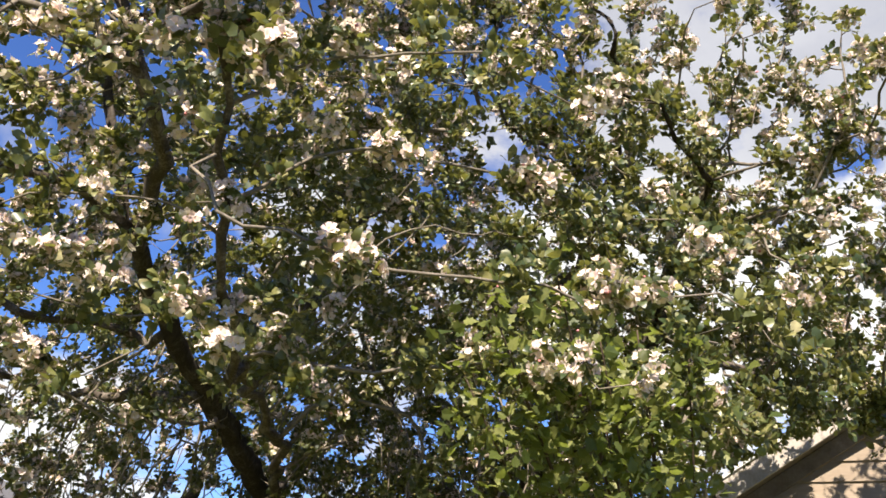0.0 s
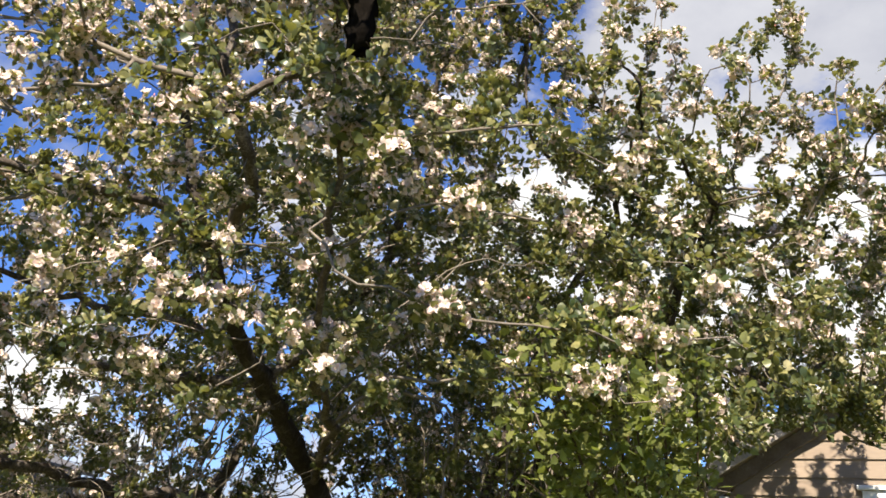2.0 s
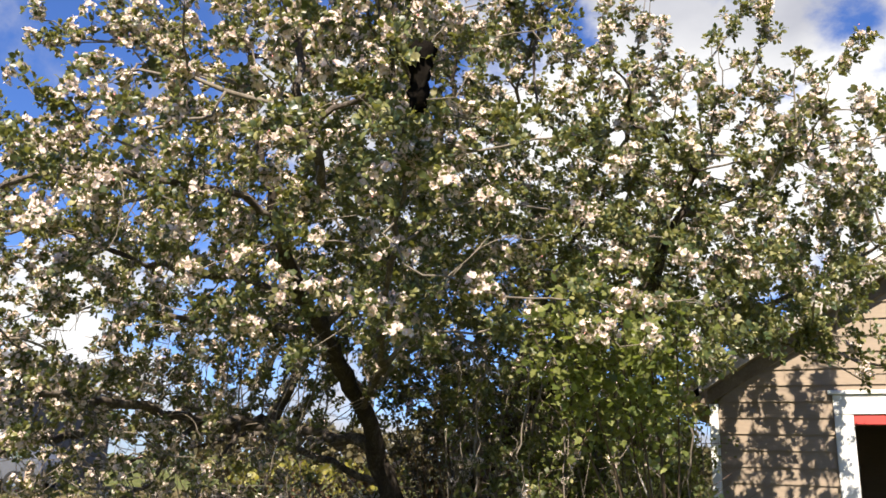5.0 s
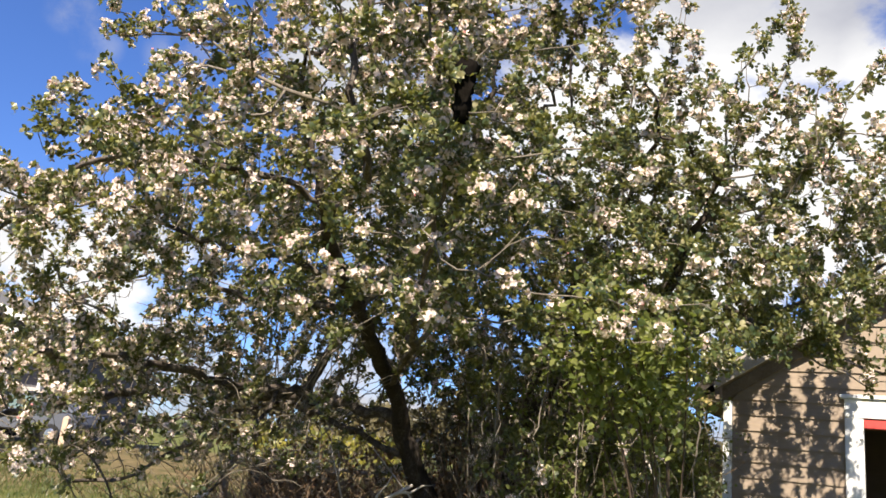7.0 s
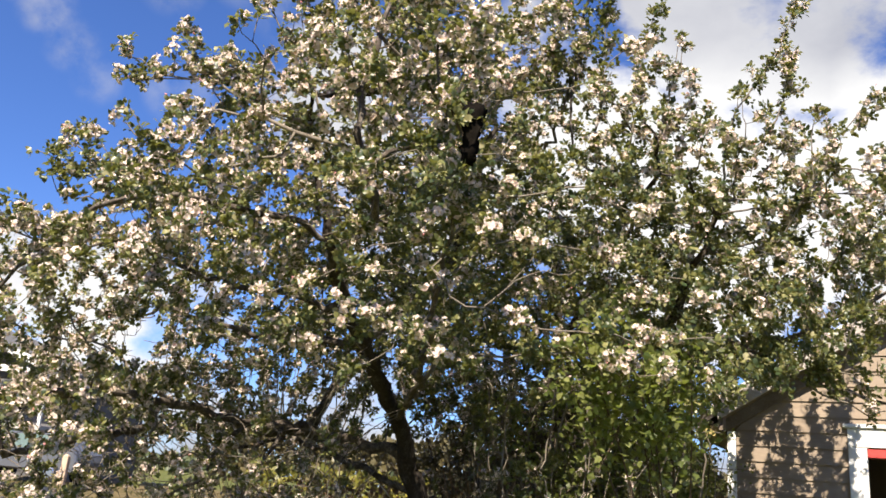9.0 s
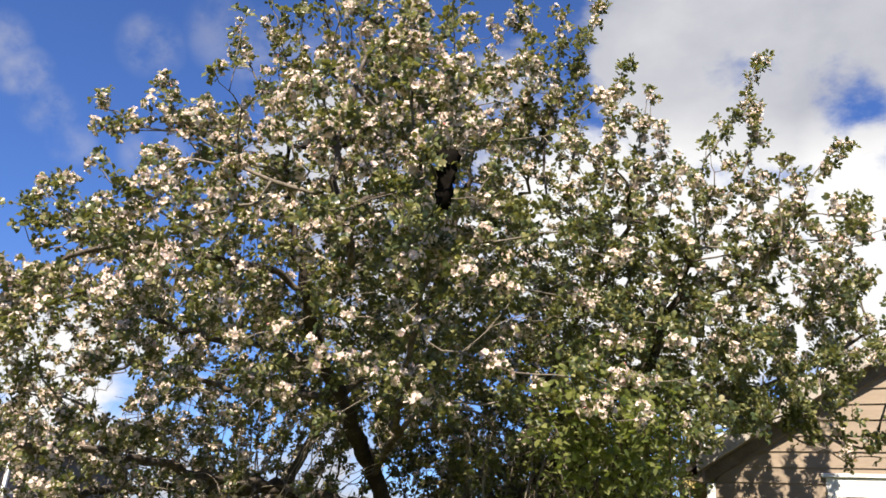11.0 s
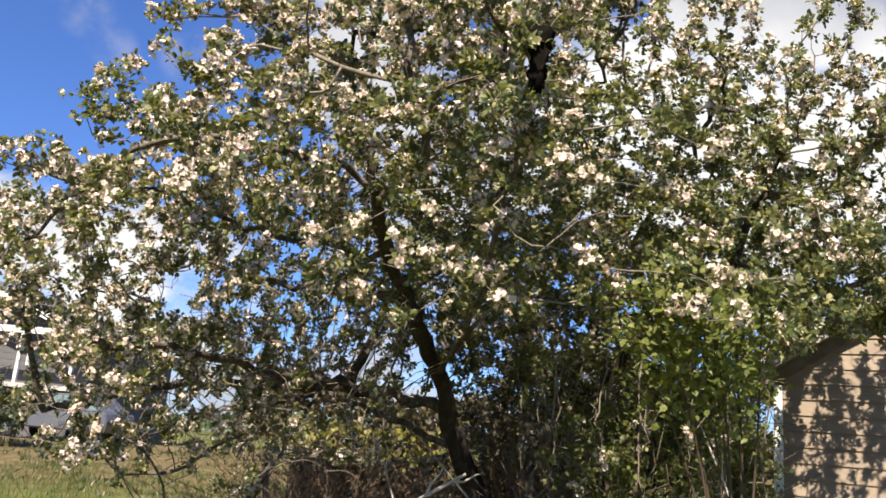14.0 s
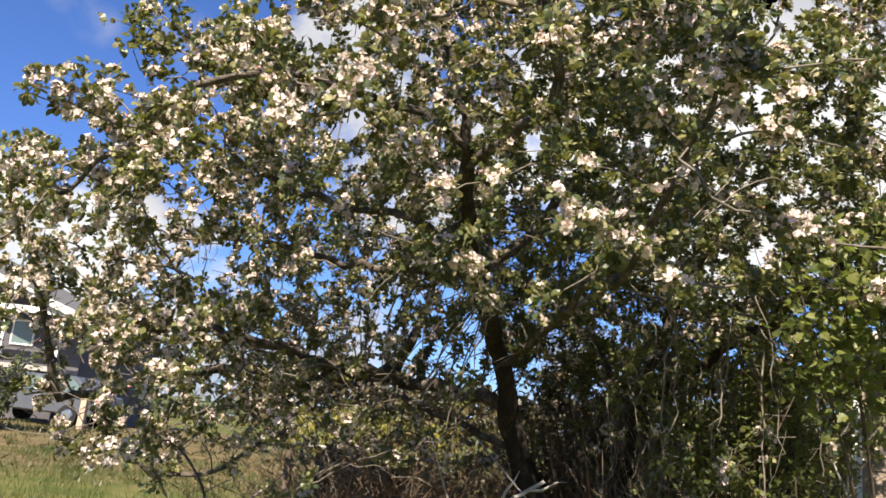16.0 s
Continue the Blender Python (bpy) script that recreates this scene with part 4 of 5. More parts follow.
            child("branch", raw_mesh("branch", *tube_arrays(p, np.maximum(rr, 0.0022), 6), [TWIG], smooth=True), tree)
        else:
            fine.append(tube_arrays(p, np.maximum(rr, 0.0022), 4))
    # a thick upright stub in the crown's front, deep shade put into its colour
    stub = smooth_line([(-0.60, 1.49, 3.0), (-0.588, 1.46, 3.08), (-0.585, 1.45, 3.2), (-0.585, 1.45, 3.31)], 0.03)
    n = len(stub)
    v, t = tube_arrays(stub - base, np.interp(np.arange(n), [0, 1, n * 0.5, n - 2, n - 1], [0.012, 0.032, 0.043, 0.047, 0.024]), 11)
    child("dark_stub", raw_mesh("dark_stub", v + rng.normal(0, 0.011, v.shape), t, [STUB_SHADE], smooth=True), tree, "thick upright limb stub with deep shade put into its near-black colour")
    v, t = join_arrays(fine)
    child("twig_mass", raw_mesh("twig_mass", v, t, [TWIG], smooth=True), tree, kind="stuff")
    # spurs with leaves and blossom
    sp, ax, tuft, shoot = spurs_of(sk, r, kids, rng, 0.012, 5, np.array([-0.6, 4.9, 2.6]), bare, clad)
    lush = np.array([noise.noise(Vector(q) * 1.6) for q in sp])
    rim = np.linalg.norm((sp - np.array([-0.6, 4.9, 3.0])) / np.array([4.3, 3.6, 2.4]), axis=1)
    # a tuft flowers as a whole, in a ball
    chance = np.clip(0.52 + 0.8 * lush + 0.28 * smooth(-1.0, -2.5, sp[:, 0]) + 0.36 * smooth(3.4, 4.2, sp[:, 2]) - 0.5 * smooth(0.2, 1.6, sp[:, 0]) * smooth(3.9, 2.8, sp[:, 2]), 0.06, 0.9) * (0.4 + 0.6 * smooth(0.5, 0.85, rim))
    chance = np.where(shoot, 0.5 * chance, chance)
    bloom = (rng.random(tuft[-1] + 1)[tuft] < chance) & (rng.random(len(sp)) < 0.86)
    deep = rim < 0.68
    outer = rosette_arrays(sp[~deep] - base, ax[~deep], rng, np.ones(int((~deep).sum())))
    inner = rosette_arrays(sp[deep] - base, ax[deep], rng, np.full(int(deep.sum()), 1.05), each=11, form=(PLAIN_V, PLAIN_T))
    v, t = join_arrays([outer, inner])
    child("leaves", raw_mesh("leaves", v, t, [LEAF]), tree, kind="stuff", label="small grey-green young leaves")
    bp, ba = sp[bloom], ax[bloom]
    order = np.argsort(bp[:, 1])
    near, rest = order[:300], order[300:]
    front, back = rest[bp[rest][:, 1] < 3.3], rest[bp[rest][:, 1] >= 3.3]
    fv, ft, fi = cluster_arrays(bp[front] - base, ba[front], rng, each=7, form=FINE_FLOWER)
    bv, bt, bi = cluster_arrays(bp[back] - base, ba[back], rng)
    v, t = join_arrays([(fv, ft), (bv, bt)])
    child("blossom_mass", raw_mesh("blossom_mass", v, t, [PETAL, STAMEN], np.concatenate([fi, bi])), tree, kind="stuff", label="masses of pale pink-white blossom")
    forms = []
    for k in range(5):
        v, t, idx = cluster_arrays(np.zeros((1, 3)), np.array([[0, 0, 1.0]]), rng, each=7 + k % 3, form=FINE_FLOWER)
        forms.append(raw_mesh("blossom", v, t, [PETAL, STAMEN], idx))
    for k, i in enumerate(near):
        q = Vector(ba[i]).to_track_quat("Z", "Y").to_matrix().to_4x4()
        child("blossom", forms[k % 5], tree, m=Matrix.Translation(Vector(bp[i] - base)) @ q @ pose(0, 0, 0, 0, 0, 40 * k))
    # closed pink buds here and there
    some = rng.choice(len(bp), 900, replace=False)
    oct_v = np.array([(0.5, 0, 0), (-0.5, 0, 0), (0, 0.5, 0), (0, -0.5, 0), (0, 0, 0.8), (0, 0, -0.6)])
    oct_t = np.array([(0, 2, 4), (2, 1, 4), (1, 3, 4), (3, 0, 4), (2, 0, 5), (1, 2, 5), (3, 1, 5), (0, 3, 5)])
    f, g = perp_basis(ba[some], rng)
    v, t = scatter(oct_v, oct_t, bp[some] - base + ba[some] * 0.045 + rng.normal(0, 0.015, (900, 3)), np.stack([g, f, ba[some]], 1), rng.uniform(0.010, 0.016, 900))
    child("bud_mass", raw_mesh("bud_mass", v, t, [BUD]), tree, kind="stuff", label="rose-pink closed buds")


build_apple_tree()


def stems_from(rng, base, count, height, spread, curve=0.25, thick=0.012):
    """Curved stems rising from one root: lines and radii."""
    out = []
    for k in range(count):
        a = rng.uniform(0, 2 * math.pi)
        h = height * rng.uniform(0.6, 1.0)
        s = spread * math.sqrt(rng.random())
        b = np.array([base[0] + 0.25 * s * math.cos(a), base[1] + 0.25 * s * math.sin(a), base[2] - 0.03])
        tip = np.array([base[0] + s * math.cos(a), base[1] + s * math.sin(a), base[2] + h])
        mid = (b + tip) / 2 + rng.normal(0, curve * 0.3, 3) + np.array([0, 0, 0.12 * h])
        line = smooth_line([b, mid, tip], 0.14)
        out.append((line, np.linspace(thick, 0.003, len(line))))
    return out


def build_shrub(base, count, height, spread, leaves, size, mat, label, seed, name="shrub", low=0.25):
    rng = np.random.default_rng(seed)
    b = np.array([base[0], base[1], float(ground_z(*base))])
    ob = tagged(new(name), label, "shrub")
    ob.location = b
    stems = stems_from(rng, b, count, height, spread)
    side = []
    for line, rad in stems:
        for _ in range(5):
            i = int(rng.integers(len(line) // 3, len(line)))
            d = unit(rng.normal(0, 1, 3) + np.array([0, 0, 0.5]))
            n = int(rng.integers(3, 7))
            q = line[i] + d[None] * np.linspace(0, 0.09 * n, n)[:, None] + rng.normal(0, 0.012, (n, 3))
            q[0] = line[i]
            side.append((q, np.linspace(0.005, 0.002, n)))
    v, t = join_arrays([tube_arrays(l - b, r_, 5) for l, r_ in stems + side])
    child("stem_mass", raw_mesh("stem_mass", v, t, [STEM], smooth=True), ob, kind="stuff")
    lines = [l for l, _ in stems] * 2 + [l for l, _ in side] * 3
    pts = np.concatenate([l[int(low * len(l)):] if len(l) > 8 else l for l in lines])
    tuft = pts[rng.integers(0, len(pts), leaves // 9)] + rng.normal(0, 0.05, (leaves // 9, 3))
    at = tuft[rng.integers(0, len(tuft), leaves)] + rng.normal(0, 0.045, (leaves, 3))
    at = at[at[:, 2] > b[2] + 0.08]
    way = unit(rng.normal(0, 0.8, at.shape) + np.array([0, -0.1, 0.15]))
    v, t = scatter(LEAF_V, LEAF_T, at - b, frames_for(way, np.array([0, 0, 1.0]) + rng.normal(0, 0.5, at.shape)), np.stack([rng.uniform(size[0], size[1], len(at)) * k for k in (1.3, 1.0, 1.2)], -1))
    child("leaves", raw_mesh("leaves", v, t, [mat]), ob, kind="stuff")
    return ob


build_shrub((0.72, 5.3), 26, 2.75, 0.68, 7500, (0.03, 0.055), SHRUB_LEAF, "dense green leafy shrub between apple tree and shed", 21, low=0.28)
build_shrub((0.42, 4.5), 14, 2.1, 0.5, 2600, (0.03, 0.055), SHRUB_LEAF, "green leafy shrub under the apple boughs", 22, low=0.35)
build_shrub((1.3, 6.9), 26, 2.75, 0.68, 8200, (0.035, 0.06), SHRUB_LEAF, "green leafy shrub in the shade beside the shed", 23)
build_shrub((1.62, 7.9), 20, 2.5, 0.55, 6500, (0.035, 0.06), SHRUB_LEAF, "green leafy shrub against the shed corner", 27)
build_shrub((0.0, 8.3), 74, 2.9, 1.5, 7000, (0.04, 0.075), BANK_LEAF, "brown twiggy bush behind the trunks", 24)
build_shrub((1.6, 6.55), 14, 2.45, 0.4, 4200, (0.03, 0.055), SHRUB_LEAF, "slender green shrub close to the shed corner", 29, low=0.2)
build_shrub((1.98, 7.12), 10, 2.3, 0.24, 2600, (0.03, 0.05), SHRUB_LEAF, "narrow green shrub at the shed corner", 30, low=0.1)
build_shrub((2.08, 8.55), 18, 2.6, 0.45, 6000, (0.035, 0.06), SHRUB_LEAF, "green leafy shrub along the shed wall", 28)
build_shrub((-2.3, 9.6), 30, 1.25, 1.2, 2000, (0.04, 0.07), FAR_LEAF, "low dark bush behind the bin", 25)
build_shrub((1.5, 9.8), 34, 2.9, 1.6, 9000, (0.06, 0.1), FAR_LEAF, "dark bush behind the shed corner", 26)


LOBED = [(0, 0), (0.22, -0.06), (0.30, 0.10), (0.52, 0.16), (0.36, 0.34), (0.50, 0.56), (0.28, 0.58), (0.20, 0.72), (0, 1.0)]


def lobed_leaf_mesh():
    pts = LOBED + [(-x, y) for x, y in LOBED[-2:0:-1]]
    v = [(0, 0.35, 0.0)] + [(x, y, 0.12 * abs(x) - 0.10 * (y - 0.3) ** 2) for x, y in pts]
    f = [(0, i, i % len(pts) + 1) for i in range(1, len(pts) + 1)]
    return mesh_of("leaf", v, f, [SAPLING_LEAF])


def build_sapling():
    rng = np.random.default_rng(31)
    base = np.array([0.85, 3.5, float(ground_z(0.85, 3.5)) - 0.03])
    ob = tagged(new("sapling"), "young sapling with large bright green lobed leaves", "sapling")
    ob.location = base
    tips = [(0.08, 2.5, 2.52), (0.3, 2.6, 2.7), (0.02, 2.7, 2.3), (0.45, 2.6, 2.45), (0.2, 2.7, 2.3), (0.6, 2.7, 2.5), (0.8, 2.8, 2.5), (0.65, 2.8, 2.3), (0.5, 2.8, 2.2)]
    lines = []
    for k, tip in enumerate(tips):
        tip = np.array(tip)
        mid = base + (tip - base) * 0.5 + np.array([0.1, 0.2, 0.25])
        lines.append(smooth_line([base + np.array([0.03 * (k % 3), 0.03 * (k // 3), 0]), mid, tip], 0.1))
    for l in lines:
        v, t = tube_arrays(l - base, np.linspace(0.012, 0.003, len(l)), 6)
        child("stem", raw_mesh("stem", v, t, [STEM], smooth=True), ob)
    me = lobed_leaf_mesh()
    rest = []
    for k in range(1500):
        l = lines[k % len(lines)]
        i = int(len(l) * (1 - 0.21 * rng.random() ** 1.3)) - 1
        q = l[max(i, 0)] + rng.normal(0, 0.085, 3)
        way = Vector(rng.normal(0, 0.8, 3) + np.array([0, -0.25, -0.1])).normalized()
        up = Vector(rng.normal(0, 0.7, 3) + np.array([-0.1, -0.5, 0.9]))
        right = way.cross(up).normalized()
        nrm = right.cross(way)
        s = rng.uniform(0.026, 0.058)
        m = Matrix(((right.x, way.x, nrm.x, q[0] - base[0]), (right.y, way.y, nrm.y, q[1] - base[1]), (right.z, way.z, nrm.z, q[2] - base[2]), (0, 0, 0, 1))) @ Matrix.Diagonal((s, s, s, 1))
        if k < 280:
            child("leaf", me, ob, m=m)
        else:
            rest.append(m)
    n = len(me.vertices)
    v = [m @ q.co for m in rest for q in me.vertices]
    f = [tuple(i + n * k for i in p.vertices) for k in range(len(rest)) for p in me.polygons]
    child("foliage", mesh_of("foliage", v, f, [SAPLING_REST]), ob, kind="stuff")


build_sapling()


def build_thicket():
    """Last year's bare canes and dead branches under the tree."""
    rng = np.random.default_rng(41)
    thicket = tagged(new("cane_thicket"), "thicket of dry brown canes under the tree", "thicket")
    pieces, single = [], 0
    for k in range(1500):
        x, y = (rng.uniform(0.0, 0.9), rng.uniform(4.6, 5.4)) if k % 14 == 0 else (rng.uniform(-2.5, 1.5), rng.uniform(5.4, 9.0))
        z = float(ground_z(x, y)) - 0.03
        h = (rng.uniform(0.6, 1.25) + 0.75 * rng.random() ** 3) * (1 + 0.55 * noise.noise(Vector((x * 1.7, y * 0.8, 2))))
        if y < 6.8 and -1.8 < x < 0.0:
            h *= 0.4
        lean = rng.normal(0, 0.42, 2)
        line = smooth_line([(x, y, z), (x + lean[0] * 0.4, y + lean[1] * 0.4, z + h * 0.6), (x + lean[0] * 1.3, y + lean[1] * 1.3, z + h)], 0.2)
        tube = tube_arrays(line, np.linspace(rng.uniform(0.004, 0.009), 0.002, len(line)), 4)
        if y < 6.4 and single < 280:
            single += 1
            child("cane", raw_mesh("cane", *tube, [CANE], smooth=True), thicket)
        else:
            pieces.append(tube)
    for k in range(60):
        x, y = rng.normal(0.3, 0.4), rng.normal(6.9, 0.5)
        z = float(ground_z(x, y)) - 0.03
        h = rng.uniform(1.0, 2.0)
        lean = rng.normal(0, 0.35, 2)
        line = smooth_line([(x, y, z), (x + lean[0] * 0.3, y + lean[1] * 0.3, z + h * 0.5), (x + lean[0], y + lean[1], z + h)], 0.2)
        pieces.append(tube_arrays(line, np.linspace(rng.uniform(0.01, 0.022), 0.004, len(line)), 5))
    v, t = join_arrays(pieces)
    child("cane_mass", raw_mesh("cane_mass", v, t, [CANE], smooth=True), thicket, kind="stuff")


build_thicket()


def build_dead_leaves():
    """Old leaves and seed heads caught in the canes."""
    rng = np.random.default_rng(43)
    n = 7000
    p = np.stack([rng.uniform(-2.8, 1.6, n), rng.uniform(6.9, 9.2, n), np.zeros(n)], -1)
    p[:, 2] = ground_z(p[:, 0], p[:, 1]) + 1.5 * rng.random(n) ** 1.3
    way = unit(rng.normal(0, 1, p.shape))
    v, t = scatter(LEAF_V, LEAF_T, p, frames_for(way, rng.normal(0, 1, p.shape)), rng.uniform(0.03, 0.075, n))
    tagged(new("dead_leaves", raw_mesh("dead_leaves", v, t, [DEAD_LEAF])), "curled brown dead leaves caught in the canes", "leaves", kind="stuff")


build_dead_leaves()


def build_brushwood():
    """Grey and tan tangled twigs that lean every way under the low boughs."""
    rng = np.random.default_rng(44)
    pieces, mats = [], []
    for k in range(2100):
        x, y = (rng.uniform(0.1, 0.7), rng.uniform(4.8, 6.4)) if k % 8 == 0 else (rng.uniform(-2.9, 0.6), rng.uniform(5.6, 8.8))
        a = rng.uniform(0, 2 * math.pi)
        far, rise = rng.uniform(0.4, 1.5 if x < -0.5 else 0.8), rng.uniform(0.3, 1.3) + (0.9 * rng.random() if x > -0.6 else 0)
        if y < 6.9 and -1.8 < x < 0.1:
            rise *= 0.35
        p = np.array([x, y, float(ground_z(x, y)) - 0.02])
        q = p + np.array([far * math.cos(a), far * math.sin(a), rise])
        m = (p + q) / 2 + np.append(rng.normal(0, 0.15, 2), 0.2 * rise)
        line = smooth_line([p, m, q], 0.2)
        pieces.append(tube_arrays(line, np.linspace(rng.uniform(0.004, 0.010), 0.002, len(line)), 3))
        for _ in range(2):
            i = int(rng.integers(len(line) // 3, len(line)))
            d = unit(q - p + rng.normal(0, 0.7, 3))
            s = line[i] + d[None] * np.linspace(0, rng.uniform(0.2, 0.5), 3)[:, None] + rng.normal(0, 0.012, (3, 3))
            s[0] = line[i]
            pieces.append(tube_arrays(s, np.linspace(0.004, 0.0015, 3), 3))
        mats += [k % 2] * (len(pieces) - len(mats))
    v, t = join_arrays(pieces)
    idx = np.repeat(mats, [len(q[1]) for q in pieces])
    tagged(new("brushwood", raw_mesh("brushwood", v, t, [TWIG, CANE], idx, smooth=True)), "tangle of grey and tan dead twigs under the low boughs", "brushwood", kind="stuff")


build_brushwood()


def dead_branch(a, b, thick, seed):
    rng = np.random.default_rng(seed)
    a, b = np.array(a), np.array(b)
    line = smooth_line([a, (a + b) / 2 + rng.normal(0, 0.05, 3), b], 0.12)
    pieces = [tube_arrays(line, np.linspace(thick, thick * 0.45, len(line)), 7)]
    for _ in range(3):
        i = int(rng.integers(2, len(line) - 1))
        d = unit(b - a + rng.normal(0, 0.5, 3))
        q = line[i] + d[None] * np.linspace(0, 0.3, 4)[:, None] + rng.normal(0, 0.01, (4, 3))
        q[0] = line[i]
        pieces.append(tube_arrays(q, np.linspace(thick * 0.5, 0.003, 4), 5))
    v, t = join_arrays(pieces)
    return tagged(new("dead_branch", raw_mesh("dead_branch", v, t, [GREY_WOOD], smooth=True)), "bleached dead branch leaning in the thicket", "branch", "dead branches")


# ---- distance ----
def build_far_row(y, x0, x1, low, high, n, mat, label, name, seed):
    rng = np.random.default_rng(seed)
    u = rng.random(n)
    x = x0 + (x1 - x0) * u
    top = low + (high - low) * np.array([0.5 + 0.5 * noise.noise(Vector((0.35 * a * 20 / max(1, y / 3), 3.3, seed))) + 0.25 * noise.noise(Vector((1.4 * a, 1, seed))) for a in x])
    z = ground_z(x, np.full(n, y)) + top * np.sqrt(rng.random(n))
    p = np.stack([x, y + rng.normal(0, 0.6 * y / 25, n), z], -1)
    s = rng.uniform(0.16, 0.34, n) * y / 25
    way = unit(rng.normal(0, 1, p.shape))
    v, t = scatter(LEAF_V, LEAF_T, p, frames_for(way, rng.normal(0, 1, p.shape)), s)
    tagged(new(name, raw_mesh(name, v, t, [mat])), label, "hedge", kind="stuff")


build_far_row(21, -6.2, -1.6, 1.0, 1.6, 420, HEDGE_LEAF, "yellow-green hedge in the distance", "hedge", 51)
build_far_row(30, -10, 32, 2.1, 3.4, 16000, BANK_LEAF, "dull brown-green bushes along the far bank", "far_bushes", 52)
build_far_row(160, -220, 260, 1.5, 5.5, 9000, FAR_LEAF, "low dark woods on the horizon", "far_woods", 53)


# ---- far house, car and small things ----
def build_house():
    z0 = float(ground_z(-20, 28)) - 0.3
    house = tagged(new("house"), "grey-sided house with white-trimmed gable and porch posts", "house")
    house.matrix_world = pose(-21.9, 27.0, z0 + 0.4)
    xz = lambda a, b, d: (a, d, b)
    half, eave, ridge = 6.2, 3.75, 5.9
    wall = part("wall", prism_bm([(-half, -0.6), (half, -0.6), (half, eave), (0, ridge), (-half, eave)], (1.6, 9.0), xz), HOUSE_GREY, house)
    for k in range(22):
        z = 0.15 + 0.25 * k
        w = half if z + 0.25 < eave else (ridge - z - 0.25) * half / (ridge - eave)
        if w > 0.4:
            part("siding_board", prism_bm([(-w, z), (w, z), (w, z + 0.24), (-w, z + 0.24)], (1.565, 1.597), xz), HOUSE_GREY, wall)
    for side in (-1, 1):
        slope = (ridge - eave) / half
        roof = part("roof", prism_bm([(0, ridge + 0.02), (side * (half + 0.5), eave - 0.5 * slope + 0.02), (side * (half + 0.5), eave - 0.5 * slope + 0.17), (0, ridge + 0.17)], (-0.3, 9.4), xz), SHINGLE, house)
        part("rake_board", prism_bm([(0, ridge - 0.12), (side * (half + 0.5), eave - 0.5 * slope - 0.12), (side * (half + 0.5), eave - 0.5 * slope + 0.14), (0, ridge + 0.14)], (-0.35, -0.303), xz), WHITE, roof, "white rake board")
    # raised porch across the gable end
    deck = 1.75
    part("porch_deck", box_bm((-half, -0.1, deck - 0.16), (half, 1.56, deck)), GREY_WOOD, house)
    part("porch_skirt", box_bm((-half, 0.2, -0.6), (half, 0.28, deck - 0.164)), HOUSE_GREY, house)
    part("porch_beam", box_bm((-half, -0.12, 3.55), (half, 0.06, 3.78)), WHITE, house, "white porch beam")
    for k in range(7):
        x = -half + 0.1 + k * (2 * half - 0.2) / 6
        part("porch_post", box_bm((x - 0.06, -0.09, deck), (x + 0.06, 0.03, 3.548), 0.008), WHITE, house, "white porch post")
    for x in (-3.6, 0.4, 3.4, 5.1):
        low = part("window", box_bm((x - 0.45, 0.15, 0.55), (x + 0.45, 0.197, 1.25), 0.004), GLASS, house, "greenish window glass")
        for a, b in ((x - 0.52, x - 0.45), (x + 0.45, x + 0.52)):
            part("window_frame", box_bm((a, 0.13, 0.48), (b, 0.195, 1.32)), WHITE, low)
        for a, b in ((0.48, 0.55), (1.25, 1.32)):
            part("window_frame", box_bm((x - 0.45, 0.13, a), (x + 0.45, 0.195, b)), WHITE, low)
    for x in (-4.6, -1.8, 1.2, 3.9):
        win = part("window", box_bm((x - 0.38, 1.52, deck + 0.8), (x + 0.38, 1.562, deck + 1.6), 0.004), GLASS, house, "greenish window glass")
        for a, b in ((x - 0.44, x - 0.38), (x + 0.38, x + 0.44)):
            part("window_frame", box_bm((a, 1.5, deck + 0.74), (b, 1.56, deck + 1.66)), WHITE, win)
        for a, b in ((0.74, 0.8), (1.6, 1.66)):
            part("window_frame", box_bm((x - 0.38, 1.5, deck + a), (x + 0.38, 1.56, deck + b)), WHITE, win)


build_house()

CAR_GREY = rough_material("grey_car_paint", [(0.3, (0.13, 0.135, 0.15)), (0.7, (0.17, 0.175, 0.19))], 3, 0.25, (1, 1, 1), 0.0, 0.001, 0.5, 7, 0, 0.5)
TYRE = rough_material("black_rubber", [(0.3, (0.012, 0.012, 0.012)), (0.7, (0.03, 0.03, 0.03))], 20, 0.85)
CHROME, nt_, b_ = material("bright_metal", 0.25, 0.5, 1.0)
b_.inputs["Base Color"].default_value = (0.75, 0.75, 0.77, 1)
LAMP, nt_, b_ = material("headlight_glass", 0.1, 0.6)
b_.inputs["Base Color"].default_value = (0.7, 0.72, 0.74, 1)


